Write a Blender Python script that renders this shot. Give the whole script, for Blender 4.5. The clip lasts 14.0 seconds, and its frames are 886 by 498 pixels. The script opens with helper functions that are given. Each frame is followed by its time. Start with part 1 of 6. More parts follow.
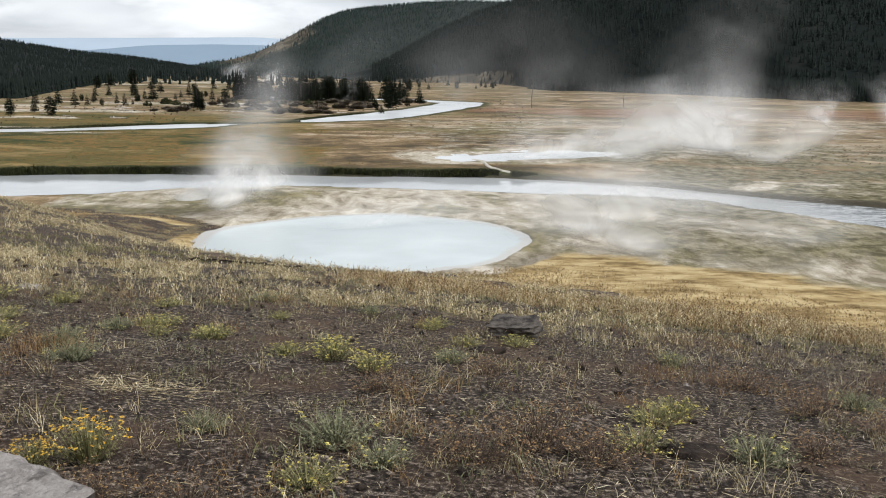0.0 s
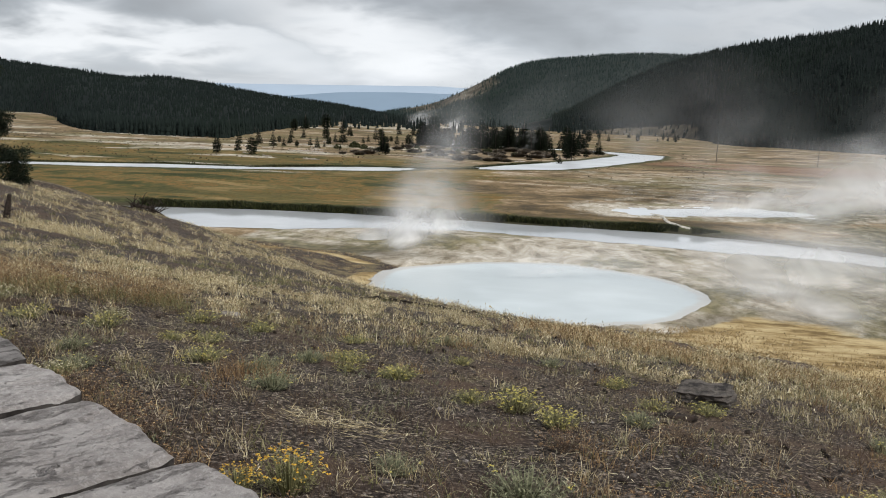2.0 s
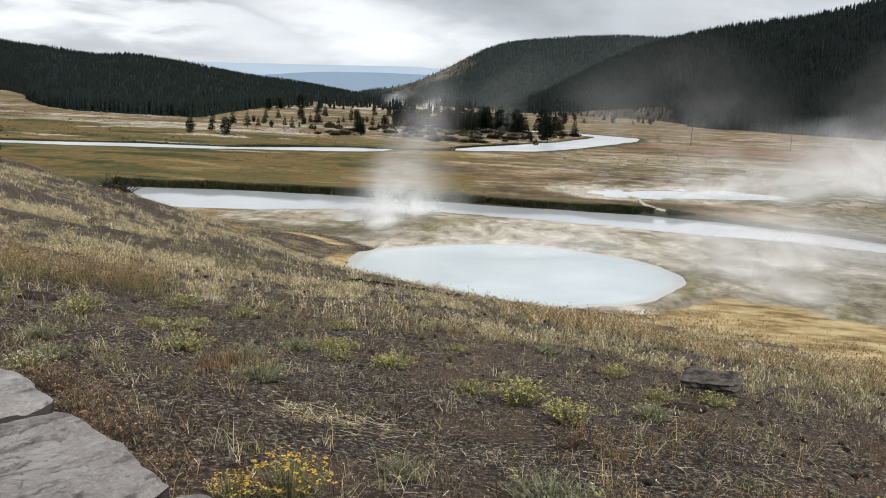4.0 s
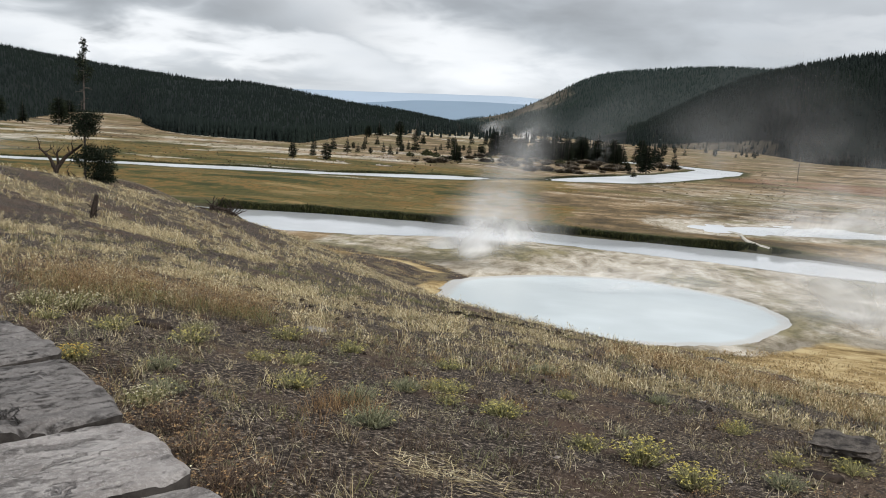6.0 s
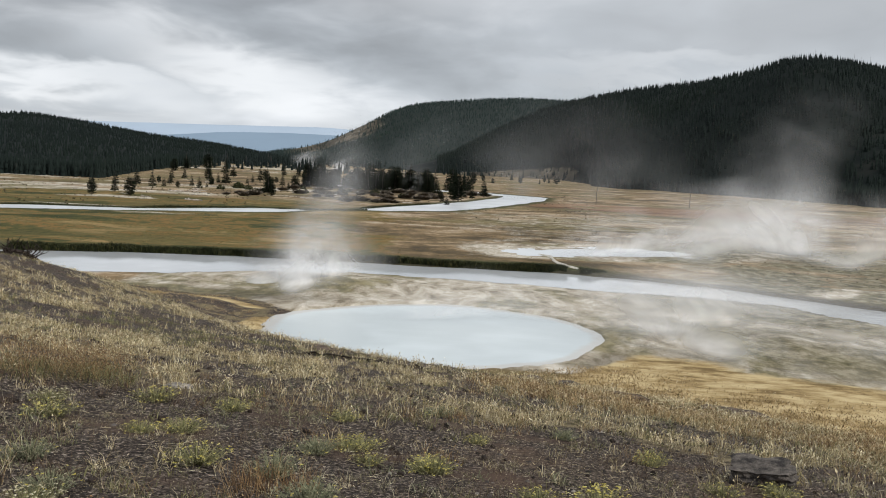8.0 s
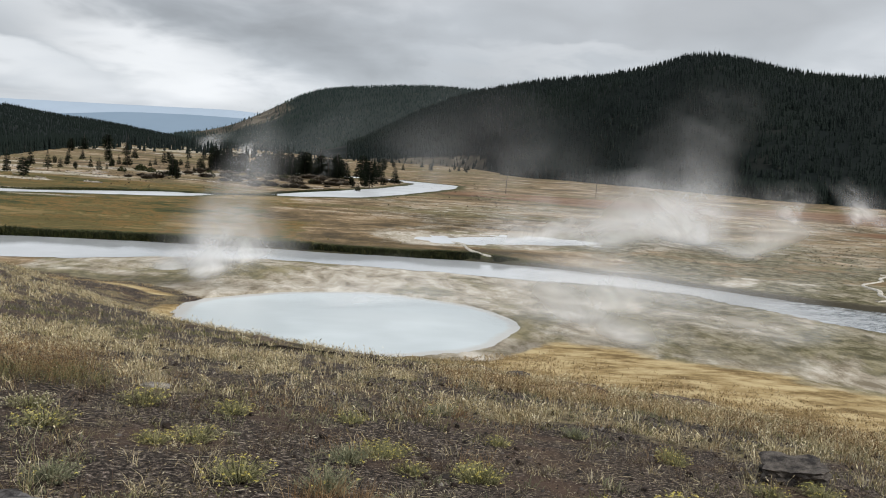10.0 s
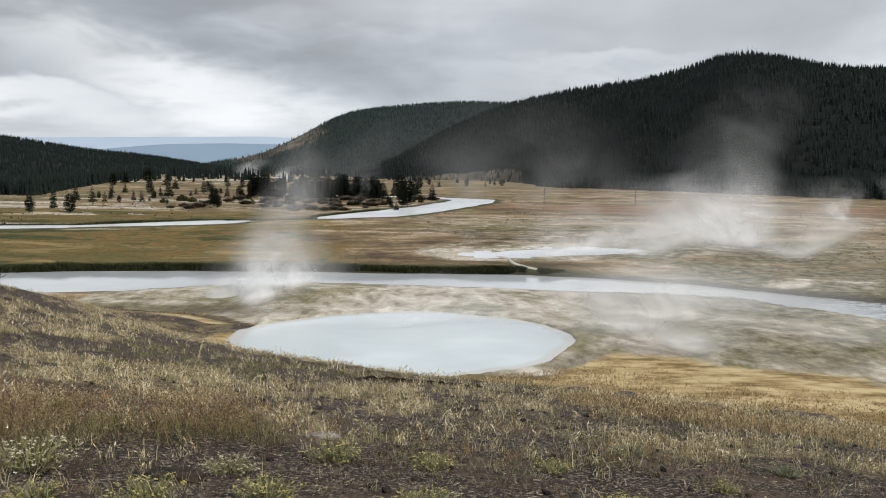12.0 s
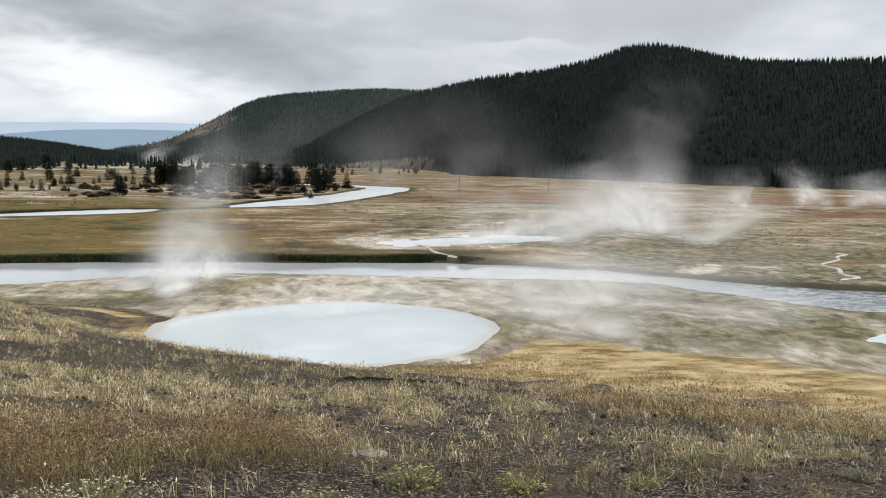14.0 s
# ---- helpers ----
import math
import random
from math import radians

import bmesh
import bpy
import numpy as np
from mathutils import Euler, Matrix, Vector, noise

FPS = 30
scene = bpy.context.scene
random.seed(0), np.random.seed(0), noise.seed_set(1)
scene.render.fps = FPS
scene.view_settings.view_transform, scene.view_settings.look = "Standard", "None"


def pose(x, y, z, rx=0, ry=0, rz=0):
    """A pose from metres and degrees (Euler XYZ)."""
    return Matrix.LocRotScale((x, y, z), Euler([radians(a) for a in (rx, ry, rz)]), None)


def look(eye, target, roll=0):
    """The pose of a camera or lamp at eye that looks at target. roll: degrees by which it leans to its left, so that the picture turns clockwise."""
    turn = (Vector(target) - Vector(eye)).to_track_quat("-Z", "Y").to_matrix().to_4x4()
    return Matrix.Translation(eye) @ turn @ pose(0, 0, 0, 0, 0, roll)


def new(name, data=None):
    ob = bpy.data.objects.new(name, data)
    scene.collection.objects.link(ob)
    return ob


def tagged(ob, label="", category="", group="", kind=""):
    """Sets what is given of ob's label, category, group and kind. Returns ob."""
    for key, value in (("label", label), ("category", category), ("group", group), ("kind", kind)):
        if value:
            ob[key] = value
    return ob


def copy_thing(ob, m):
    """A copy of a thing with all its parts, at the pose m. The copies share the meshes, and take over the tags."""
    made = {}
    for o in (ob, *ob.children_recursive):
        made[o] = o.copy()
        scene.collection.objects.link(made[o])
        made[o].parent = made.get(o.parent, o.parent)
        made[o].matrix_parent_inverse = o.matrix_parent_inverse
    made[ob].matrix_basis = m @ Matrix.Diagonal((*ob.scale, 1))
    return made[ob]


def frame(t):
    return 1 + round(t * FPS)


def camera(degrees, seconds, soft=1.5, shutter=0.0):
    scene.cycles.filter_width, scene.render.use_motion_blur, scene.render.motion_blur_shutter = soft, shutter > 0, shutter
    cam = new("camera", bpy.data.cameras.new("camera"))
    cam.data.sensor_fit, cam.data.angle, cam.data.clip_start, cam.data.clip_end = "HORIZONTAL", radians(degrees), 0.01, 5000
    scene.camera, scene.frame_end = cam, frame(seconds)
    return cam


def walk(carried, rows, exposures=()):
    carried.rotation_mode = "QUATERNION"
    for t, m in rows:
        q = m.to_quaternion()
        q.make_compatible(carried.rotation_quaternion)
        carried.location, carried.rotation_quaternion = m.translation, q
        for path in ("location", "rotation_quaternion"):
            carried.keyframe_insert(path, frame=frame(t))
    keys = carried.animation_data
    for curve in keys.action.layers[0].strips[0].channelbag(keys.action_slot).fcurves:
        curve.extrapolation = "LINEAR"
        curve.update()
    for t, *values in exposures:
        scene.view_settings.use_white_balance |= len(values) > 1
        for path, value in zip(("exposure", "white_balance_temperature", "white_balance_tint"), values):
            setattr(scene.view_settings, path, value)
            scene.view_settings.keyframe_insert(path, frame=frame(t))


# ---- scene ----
cam = camera(55.7, 14.0, 1.0)
PATH = [
    (0, (-0.068, 0.278, 1.359), (-0.108, 2.233, 0.94), 0.6),
    (0.5, (-0.113, 0.33, 1.359), (-0.372, 2.276, 0.981), 1.0),
    (1, (-0.137, 0.321, 1.364), (-0.56, 2.244, 1.012), 0.3),
    (1.5, (-0.142, 0.299, 1.375), (-0.657, 2.204, 1.053), 0.6),
    (2, (-0.216, 0.331, 1.361), (-0.662, 2.255, 1.046), 2.0),
    (2.2, (-0.234, 0.352, 1.351), (-0.628, 2.287, 1.034), 2.2),
    (4.3, (-0.445, 0.636, 1.304), (-0.832, 2.565, 0.946), 2.5),
    (4.5, (-0.432, 0.62, 1.312), (-0.84, 2.546, 0.963), 2.0),
    (5, (-0.43, 0.708, 1.323), (-0.856, 2.633, 0.987), 0.5),
    (5.5, (-0.538, 0.682, 1.355), (-1.018, 2.595, 1.02), 2.0),
    (6, (-0.633, 0.758, 1.363), (-1.237, 2.641, 1.062), 3.3),
    (6.5, (-0.792, 0.805, 1.374), (-1.371, 2.704, 1.135), 4.6),
    (7, (-0.944, 0.85, 1.373), (-1.424, 2.78, 1.16), 4.1),
    (7.5, (-1.123, 1.037, 1.353), (-1.54, 2.981, 1.132), 3.4),
    (8, (-1.361, 1.137, 1.318), (-1.545, 3.118, 1.11), 2.5),
    (8.2, (-1.436, 1.148, 1.334), (-1.515, 3.136, 1.128), 2.5),
    (10.3, (-2.36, 1.645, 1.252), (-2.325, 3.632, 1.024), 3.7),
    (10.5, (-2.482, 1.75, 1.267), (-2.559, 3.736, 1.039), 4.0),
    (11, (-2.693, 1.854, 1.265), (-2.9, 3.829, 1.029), 3.3),
    (11.5, (-2.982, 1.851, 1.307), (-3.08, 3.838, 1.106), 0.7),
    (12, (-3.265, 1.996, 1.275), (-3.322, 3.986, 1.081), 0.6),
    (12.5, (-3.534, 2.126, 1.289), (-3.517, 4.117, 1.107), 0.8),
    (13, (-3.761, 2.25, 1.287), (-3.519, 4.225, 1.08), -0.8),
    (13.5, (-4.058, 2.327, 1.277), (-3.824, 4.299, 1.04), -0.1),
    (14, (-4.296, 2.528, 1.296), (-4.146, 4.51, 1.076), 0.8),
]
walk(cam, [(t, look(eye, target, roll)) for t, eye, target, roll in PATH],
     ((0, 0.44), (0.5, 0.40), (1, 0.20), (2, 0.26), (4.5, 0.40), (5.5, 0.36), (6, 0.33), (6.5, 0.18), (7, 0.20), (8, 0.22), (10.5, 0.22), (11.5, 0.25), (13, 0.34), (13.5, 0.42), (14, 0.40)))

# ---------------------------------------------------------------- sky and sun
world = bpy.data.worlds.new("overcast_sky")
scene.world = world
world.use_nodes = True
wn, wl = world.node_tree.nodes, world.node_tree.links
wn.clear()


def wnode(kind, **values):
    n = wn.new(kind)
    for key, value in values.items():
        n.inputs[key].default_value = value
    return n


def wmath(op, a, b=None):
    n = wn.new("ShaderNodeMath")
    n.operation = op
    for k, v in enumerate((a, b)):
        if v is None:
            continue
        if isinstance(v, (int, float)):
            n.inputs[k].default_value = v
        else:
            wl.new(v, n.inputs[k])
    return n.outputs[0]


SUN_ELEVATION, SUN_TURN = radians(48), radians(120)
sky = wn.new("ShaderNodeTexSky")
sky.sky_type, sky.sun_disc = "NISHITA", False
sky.sun_elevation, sky.sun_rotation = SUN_ELEVATION, SUN_TURN
dirs = wn.new("ShaderNodeTexCoord")
sep = wn.new("ShaderNodeSeparateXYZ")
wl.new(dirs.outputs["Generated"], sep.inputs[0])
up = wmath("MAXIMUM", sep.outputs["Z"], 0.0)
flat = wmath("ADD", up, 0.24)
deck = wn.new("ShaderNodeCombineXYZ")
wl.new(wmath("DIVIDE", sep.outputs["X"], flat), deck.inputs[0])
wl.new(wmath("DIVIDE", sep.outputs["Y"], flat), deck.inputs[1])
broad = wnode("ShaderNodeTexNoise", Scale=1.15, Detail=3.0, Roughness=0.45, Distortion=0.4)
fine = wnode("ShaderNodeTexNoise", Scale=3.4, Detail=4.0, Roughness=0.5, Distortion=0.35)
shift = wnode("ShaderNodeMapping")
shift.inputs["Location"].default_value = (7.4, 4.2, 0.0)
wl.new(deck.outputs[0], shift.inputs[0])
wl.new(shift.outputs[0], broad.inputs["Vector"])
wl.new(shift.outputs[0], fine.inputs["Vector"])
cover = wmath("ADD", wmath("MULTIPLY", broad.outputs["Fac"], 0.72), wmath("MULTIPLY", fine.outputs["Fac"], 0.28))
cloud = wn.new("ShaderNodeValToRGB")
wl.new(cover, cloud.inputs[0])
ramp = cloud.color_ramp
ramp.elements[0].position, ramp.elements[0].color = 0.38, (0.68, 0.71, 0.75, 1)
ramp.elements[1].position, ramp.elements[1].color = 0.64, (0.30, 0.325, 0.355, 1)
mid = ramp.elements.new(0.5)
mid.color = (0.455, 0.49, 0.53, 1)
# thin bluish air low over the horizon
low = wn.new("ShaderNodeMapRange")
low.inputs["From Min"].default_value, low.inputs["From Max"].default_value = 0.0, 0.045
wl.new(up, low.inputs["Value"])
air = wn.new("ShaderNodeMix")
air.data_type = "RGBA"
air.inputs["A"].default_value = (0.55, 0.58, 0.62, 1)
wl.new(low.outputs[0], air.inputs["Factor"])
# bright rifts in the deck, low in the north-west: turn and height in degrees, ragged by the cloud noise
turn = wmath("MULTIPLY", wmath("ARCTAN2", sep.outputs["X"], sep.outputs["Y"]), 57.3)
rise = wmath("ADD", wmath("MULTIPLY", sep.outputs["Z"], 57.3), wmath("MULTIPLY", wmath("SUBTRACT", fine.outputs["Fac"], 0.5), 7.0))


def rift(at, height, tilt, long, thick):
    u = wmath("DIVIDE", wmath("SUBTRACT", turn, at), long)
    v = wmath("DIVIDE", wmath("SUBTRACT", rise, wmath("ADD", wmath("MULTIPLY", wmath("SUBTRACT", turn, at), tilt), height)), thick)
    return wmath("EXPONENT", wmath("MULTIPLY", wmath("ADD", wmath("MULTIPLY", u, u), wmath("MULTIPLY", v, v)), -1.0))


rifts = wmath("MAXIMUM", rift(-36, 3.9, 0.0, 14, 1.3), wmath("MAXIMUM", rift(-19, 5.0, -0.28, 8.5, 1.9), wmath("MAXIMUM", wmath("MULTIPLY", rift(9, 6.9, 0.1, 9, 1.2), 0.5), wmath("MULTIPLY", rift(18, 12, 0.0, 24, 7), 0.42))))
bank = wn.new("ShaderNodeMix")
bank.data_type = "RGBA"
bank.inputs["B"].default_value = (0.25, 0.265, 0.285, 1)
wl.new(wmath("MULTIPLY", wmath("MAXIMUM", rift(-36, 9.0, 0.06, 16, 3.2), rift(-14, 10.5, -0.05, 10, 2.6)), 0.8), bank.inputs["Factor"])
wl.new(cloud.outputs[0], bank.inputs["A"])
glow = wn.new("ShaderNodeMix")
glow.data_type = "RGBA"
glow.inputs["B"].default_value = (0.85, 0.87, 0.895, 1)
wl.new(wmath("MULTIPLY", rifts, 0.8), glow.inputs["Factor"])
wl.new(bank.outputs["Result"], glow.inputs["A"])
wl.new(glow.outputs["Result"], air.inputs["B"])
# the deck is thinner and brighter towards the horizon
thin = wn.new("ShaderNodeMapRange")
thin.inputs["From Min"].default_value, thin.inputs["From Max"].default_value = 0.0, 0.24
thin.inputs["To Min"].default_value, thin.inputs["To Max"].default_value = 1.12, 0.86
wl.new(up, thin.inputs["Value"])
veil = wn.new("ShaderNodeBackground")
wl.new(thin.outputs[0], veil.inputs["Strength"])
wl.new(air.outputs["Result"], veil.inputs["Color"])
clear = wnode("ShaderNodeBackground", Strength=0.05)
wl.new(sky.outputs[0], clear.inputs["Color"])
both = wnode("ShaderNodeMixShader", Fac=0.92)
wl.new(clear.outputs[0], both.inputs[1])
wl.new(veil.outputs[0], both.inputs[2])
out = wn.new("ShaderNodeOutputWorld")
wl.new(both.outputs[0], out.inputs["Surface"])

sun = new("sun", bpy.data.lights.new("sun", "SUN"))
sun.data.energy, sun.data.angle, sun.data.color = 2.4, radians(18), (1.0, 0.975, 0.94)
sun.matrix_world = pose(0, 0, 60, 42, 0, 60)

# ---------------------------------------------------------------- materials
class Shader:
    """A small builder for procedural node materials."""

    def __init__(self, name, rough=0.9, specular=0.3):
        self.mat = bpy.data.materials.new(name)
        self.mat.use_nodes = True
        self.tree = self.mat.node_tree
        self.bsdf = self.tree.nodes["Principled BSDF"]
        self.out = self.tree.nodes["Material Output"]
        self.bsdf.inputs["Roughness"].default_value = rough
        self.bsdf.inputs["Specular IOR Level"].default_value = specular
        self.coord = self.tree.nodes.new("ShaderNodeTexCoord").outputs["Object"]

    def link(self, a, b):
        self.tree.links.new(a, b)

    def put(self, value, socket):
        if isinstance(value, (int, float)):
            socket.default_value = value
        elif isinstance(value, tuple):
            socket.default_value = (*value, 1) if len(value) == 3 and socket.type == "RGBA" else value
        else:
            self.link(value, socket)

    def stretched(self, x, y, z, shift=(0, 0, 0)):
        n = self.tree.nodes.new("ShaderNodeMapping")
        n.inputs["Scale"].default_value = (x, y, z)
        n.inputs["Location"].default_value = shift
        self.link(self.coord, n.inputs[0])
        return n.outputs[0]

    def noise(self, scale, detail=4.0, rough=0.55, vector=None, distortion=0.0):
        n = self.tree.nodes.new("ShaderNodeTexNoise")
        n.inputs["Scale"].default_value, n.inputs["Detail"].default_value = scale, detail
        n.inputs["Roughness"].default_value, n.inputs["Distortion"].default_value = rough, distortion
        self.link(vector or self.coord, n.inputs["Vector"])
        return n.outputs["Fac"]

    def cells(self, scale, vector=None, output="Distance", feature="F1"):
        n = self.tree.nodes.new("ShaderNodeTexVoronoi")
        n.feature = feature
        n.inputs["Scale"].default_value = scale
        self.link(vector or self.coord, n.inputs["Vector"])
        return n.outputs[output]

    def steps(self, fac, lo, hi, a=0.0, b=1.0):
        n = self.tree.nodes.new("ShaderNodeMapRange")
        n.interpolation_type = "SMOOTHSTEP"
        self.put(fac, n.inputs["Value"])
        for key, value in (("From Min", lo), ("From Max", hi), ("To Min", a), ("To Max", b)):
            n.inputs[key].default_value = value
        return n.outputs[0]

    def ramp(self, fac, *stops, tight=0.55):
        n = self.tree.nodes.new("ShaderNodeValToRGB")
        self.put(fac, n.inputs[0])
        r = n.color_ramp
        while len(r.elements) < len(stops):
            r.elements.new(0.5)
        for e, (at, colour) in zip(r.elements, stops):
            e.position, e.color = 0.5 + (at - 0.5) * tight, (*colour, 1)
        return n.outputs[0]

    def mix(self, fac, a, b, blend="MIX"):
        n = self.tree.nodes.new("ShaderNodeMix")
        n.data_type, n.blend_type = "RGBA", blend
        self.put(fac, n.inputs["Factor"])
        self.put(a, n.inputs["A"])
        self.put(b, n.inputs["B"])
        return n.outputs["Result"]

    def math(self, op, a, b=0.0):
        n = self.tree.nodes.new("ShaderNodeMath")
        n.operation = op
        self.put(a, n.inputs[0])
        self.put(b, n.inputs[1])
        return n.outputs[0]

    def attribute(self, name):
        n = self.tree.nodes.new("ShaderNodeAttribute")
        n.attribute_name = name
        return n.outputs["Fac"]

    def island(self):
        return self.tree.nodes.new("ShaderNodeNewGeometry").outputs["Random Per Island"]

    def each(self):
        return self.tree.nodes.new("ShaderNodeObjectInfo").outputs["Random"]

    def colour(self, value):
        self.put(value, self.bsdf.inputs["Base Color"])
        return self

    def bump(self, height, strength=0.5, distance=0.02):
        n = self.tree.nodes.new("ShaderNodeBump")
        n.inputs["Strength"].default_value, n.inputs["Distance"].default_value = strength, distance
        self.put(height, n.inputs["Height"])
        self.link(n.outputs[0], self.bsdf.inputs["Normal"])
        return self


def ground_material():
    s = Shader("valley_and_slope_ground", 0.95, 0.15)
    # gravel and litter of the near slope
    grit = s.noise(34, 6, 0.78)
    stones = s.cells(38)
    gravel = s.ramp(grit, (0.28, (0.005, 0.0037, 0.003)), (0.47, (0.026, 0.020, 0.016)), (0.60, (0.10, 0.079, 0.063)), (0.76, (0.40, 0.335, 0.28)))
    gravel = s.mix(s.steps(stones, 0.08, 0.18, 0.5, 0.0), gravel, (0.24, 0.205, 0.175))
    gravel = s.mix(s.steps(s.noise(1.1, 3), 0.5, 0.72), gravel, (0.085, 0.055, 0.04))
    straw = s.ramp(s.noise(9, 6, 0.7, s.stretched(1, 1.6, 1)), (0.3, (0.052, 0.040, 0.024)), (0.52, (0.17, 0.135, 0.076)), (0.75, (0.36, 0.30, 0.18)))
    patches = s.steps(s.math("ADD", s.attribute("straw"), s.math("MULTIPLY", s.math("SUBTRACT", s.noise(3.2, 5, 0.7), 0.5), 0.9)), 0.30, 0.85, 0.0, 0.85)
    drift = s.steps(s.noise(0.28, 5, 0.65), 0.48, 0.66, 0.0, 0.35)
    gravel = s.mix(drift, gravel, s.ramp(grit, (0.32, (0.026, 0.017, 0.011)), (0.5, (0.088, 0.060, 0.038)), (0.68, (0.24, 0.175, 0.11))))
    slope = s.mix(patches, gravel, straw)
    # valley floor
    streak = s.math("ADD", s.math("MULTIPLY", s.noise(0.055, 6, 0.65, s.stretched(0.42, 1.0, 1.0), 1.0), 0.65), s.math("MULTIPLY", s.noise(0.24, 7, 0.74, s.stretched(0.7, 0.55, 1.0), 0.4), 0.35))
    speck = s.noise(0.9, 6, 0.68, s.stretched(0.7, 0.55, 1.0))
    tan = s.ramp(streak, (0.33, (0.065, 0.050, 0.030)), (0.44, (0.14, 0.10, 0.054)), (0.53, (0.245, 0.17, 0.092)), (0.62, (0.40, 0.305, 0.20)), (0.72, (0.46, 0.40, 0.32)))
    tan = s.mix(s.steps(speck, 0.48, 0.66, 0.0, 0.7), tan, (0.10, 0.075, 0.04))
    tan = s.mix(s.steps(s.noise(0.03, 6, 0.66, s.stretched(0.6, 1, 1)), 0.50, 0.60, 0.0, 0.75), tan, s.ramp(speck, (0.35, (0.075, 0.070, 0.027)), (0.65, (0.20, 0.165, 0.072))))
    meadow = s.ramp(streak, (0.34, (0.034, 0.040, 0.013)), (0.44, (0.082, 0.078, 0.024)), (0.50, (0.225, 0.125, 0.042)), (0.55, (0.095, 0.084, 0.027)), (0.66, (0.28, 0.19, 0.08)))
    meadow = s.mix(s.steps(s.noise(0.028, 4, 0.6, s.stretched(0.5, 1.3, 1)), 0.50, 0.62, 0.0, 0.65), meadow, s.ramp(speck, (0.35, (0.060, 0.056, 0.018)), (0.65, (0.13, 0.105, 0.036))))
    meadow = s.mix(s.steps(speck, 0.45, 0.66, 0.0, 0.45), meadow, (0.085, 0.078, 0.025))
    crust = s.ramp(s.noise(0.36, 8, 0.74, s.stretched(1.0, 0.5, 1), 0.4), (0.26, (0.20, 0.165, 0.115)), (0.44, (0.38, 0.33, 0.255)), (0.6, (0.50, 0.45, 0.37)), (0.75, (0.66, 0.61, 0.53)))
    mottle = s.steps(s.math("ADD", s.noise(0.08, 8, 0.68, s.stretched(0.8, 0.6, 1), 0.5), s.math("MULTIPLY", s.attribute("moss"), 0.06)), 0.49, 0.58, 0.0, 0.85)
    crust = s.mix(mottle, crust, s.ramp(speck, (0.35, (0.10, 0.090, 0.042)), (0.65, (0.25, 0.215, 0.115))))
    gold = s.ramp(s.noise(0.5, 6, 0.7, s.stretched(0.4, 1, 1)), (0.3, (0.17, 0.115, 0.050)), (0.46, (0.34, 0.245, 0.115)), (0.66, (0.52, 0.41, 0.225)))
    red = s.ramp(streak, (0.35, (0.135, 0.070, 0.038)), (0.65, (0.27, 0.165, 0.095)))
    c = tan
    for name, layer in (("meadow", meadow), ("crust", crust), ("red", red)):
        edge = s.math("ADD", s.attribute(name), s.math("MULTIPLY", s.math("SUBTRACT", s.noise(0.22, 6, 0.7), 0.5), 0.9))
        c = s.mix(s.steps(edge, 0.35, 0.65), c, layer)
    c = s.mix(s.steps(s.math("ADD", s.attribute("sedge"), s.math("MULTIPLY", s.math("SUBTRACT", speck, 0.5), 0.8)), 0.25, 0.85), c, s.ramp(speck, (0.3, (0.024, 0.029, 0.010)), (0.7, (0.085, 0.085, 0.030))))
    mats = s.steps(s.noise(0.11, 8, 0.7, s.stretched(0.7, 0.6, 1), 0.6), 0.40, 0.54)
    c = s.mix(s.math("MULTIPLY", s.attribute("mat"), mats), c, s.ramp(speck, (0.32, (0.055, 0.050, 0.024)), (0.5, (0.13, 0.115, 0.060)), (0.7, (0.27, 0.24, 0.165))))
    c = s.mix(s.attribute("damp"), c, (0.055, 0.048, 0.035))
    c = s.mix(s.steps(s.attribute("slope"), 0.3, 0.7), c, slope)
    edge = s.math("ADD", s.attribute("gold"), s.math("MULTIPLY", s.math("SUBTRACT", s.noise(0.18, 6, 0.7, s.stretched(0.5, 1, 1)), 0.5), 1.3))
    c = s.mix(s.steps(edge, 0.35, 0.62), c, gold)
    s.colour(c)
    s.bump(s.math("ADD", s.noise(48, 5, 0.75), s.math("MULTIPLY", s.noise(19, 5, 0.75), 0.5)), 0.7, 0.010)
    return s.mat


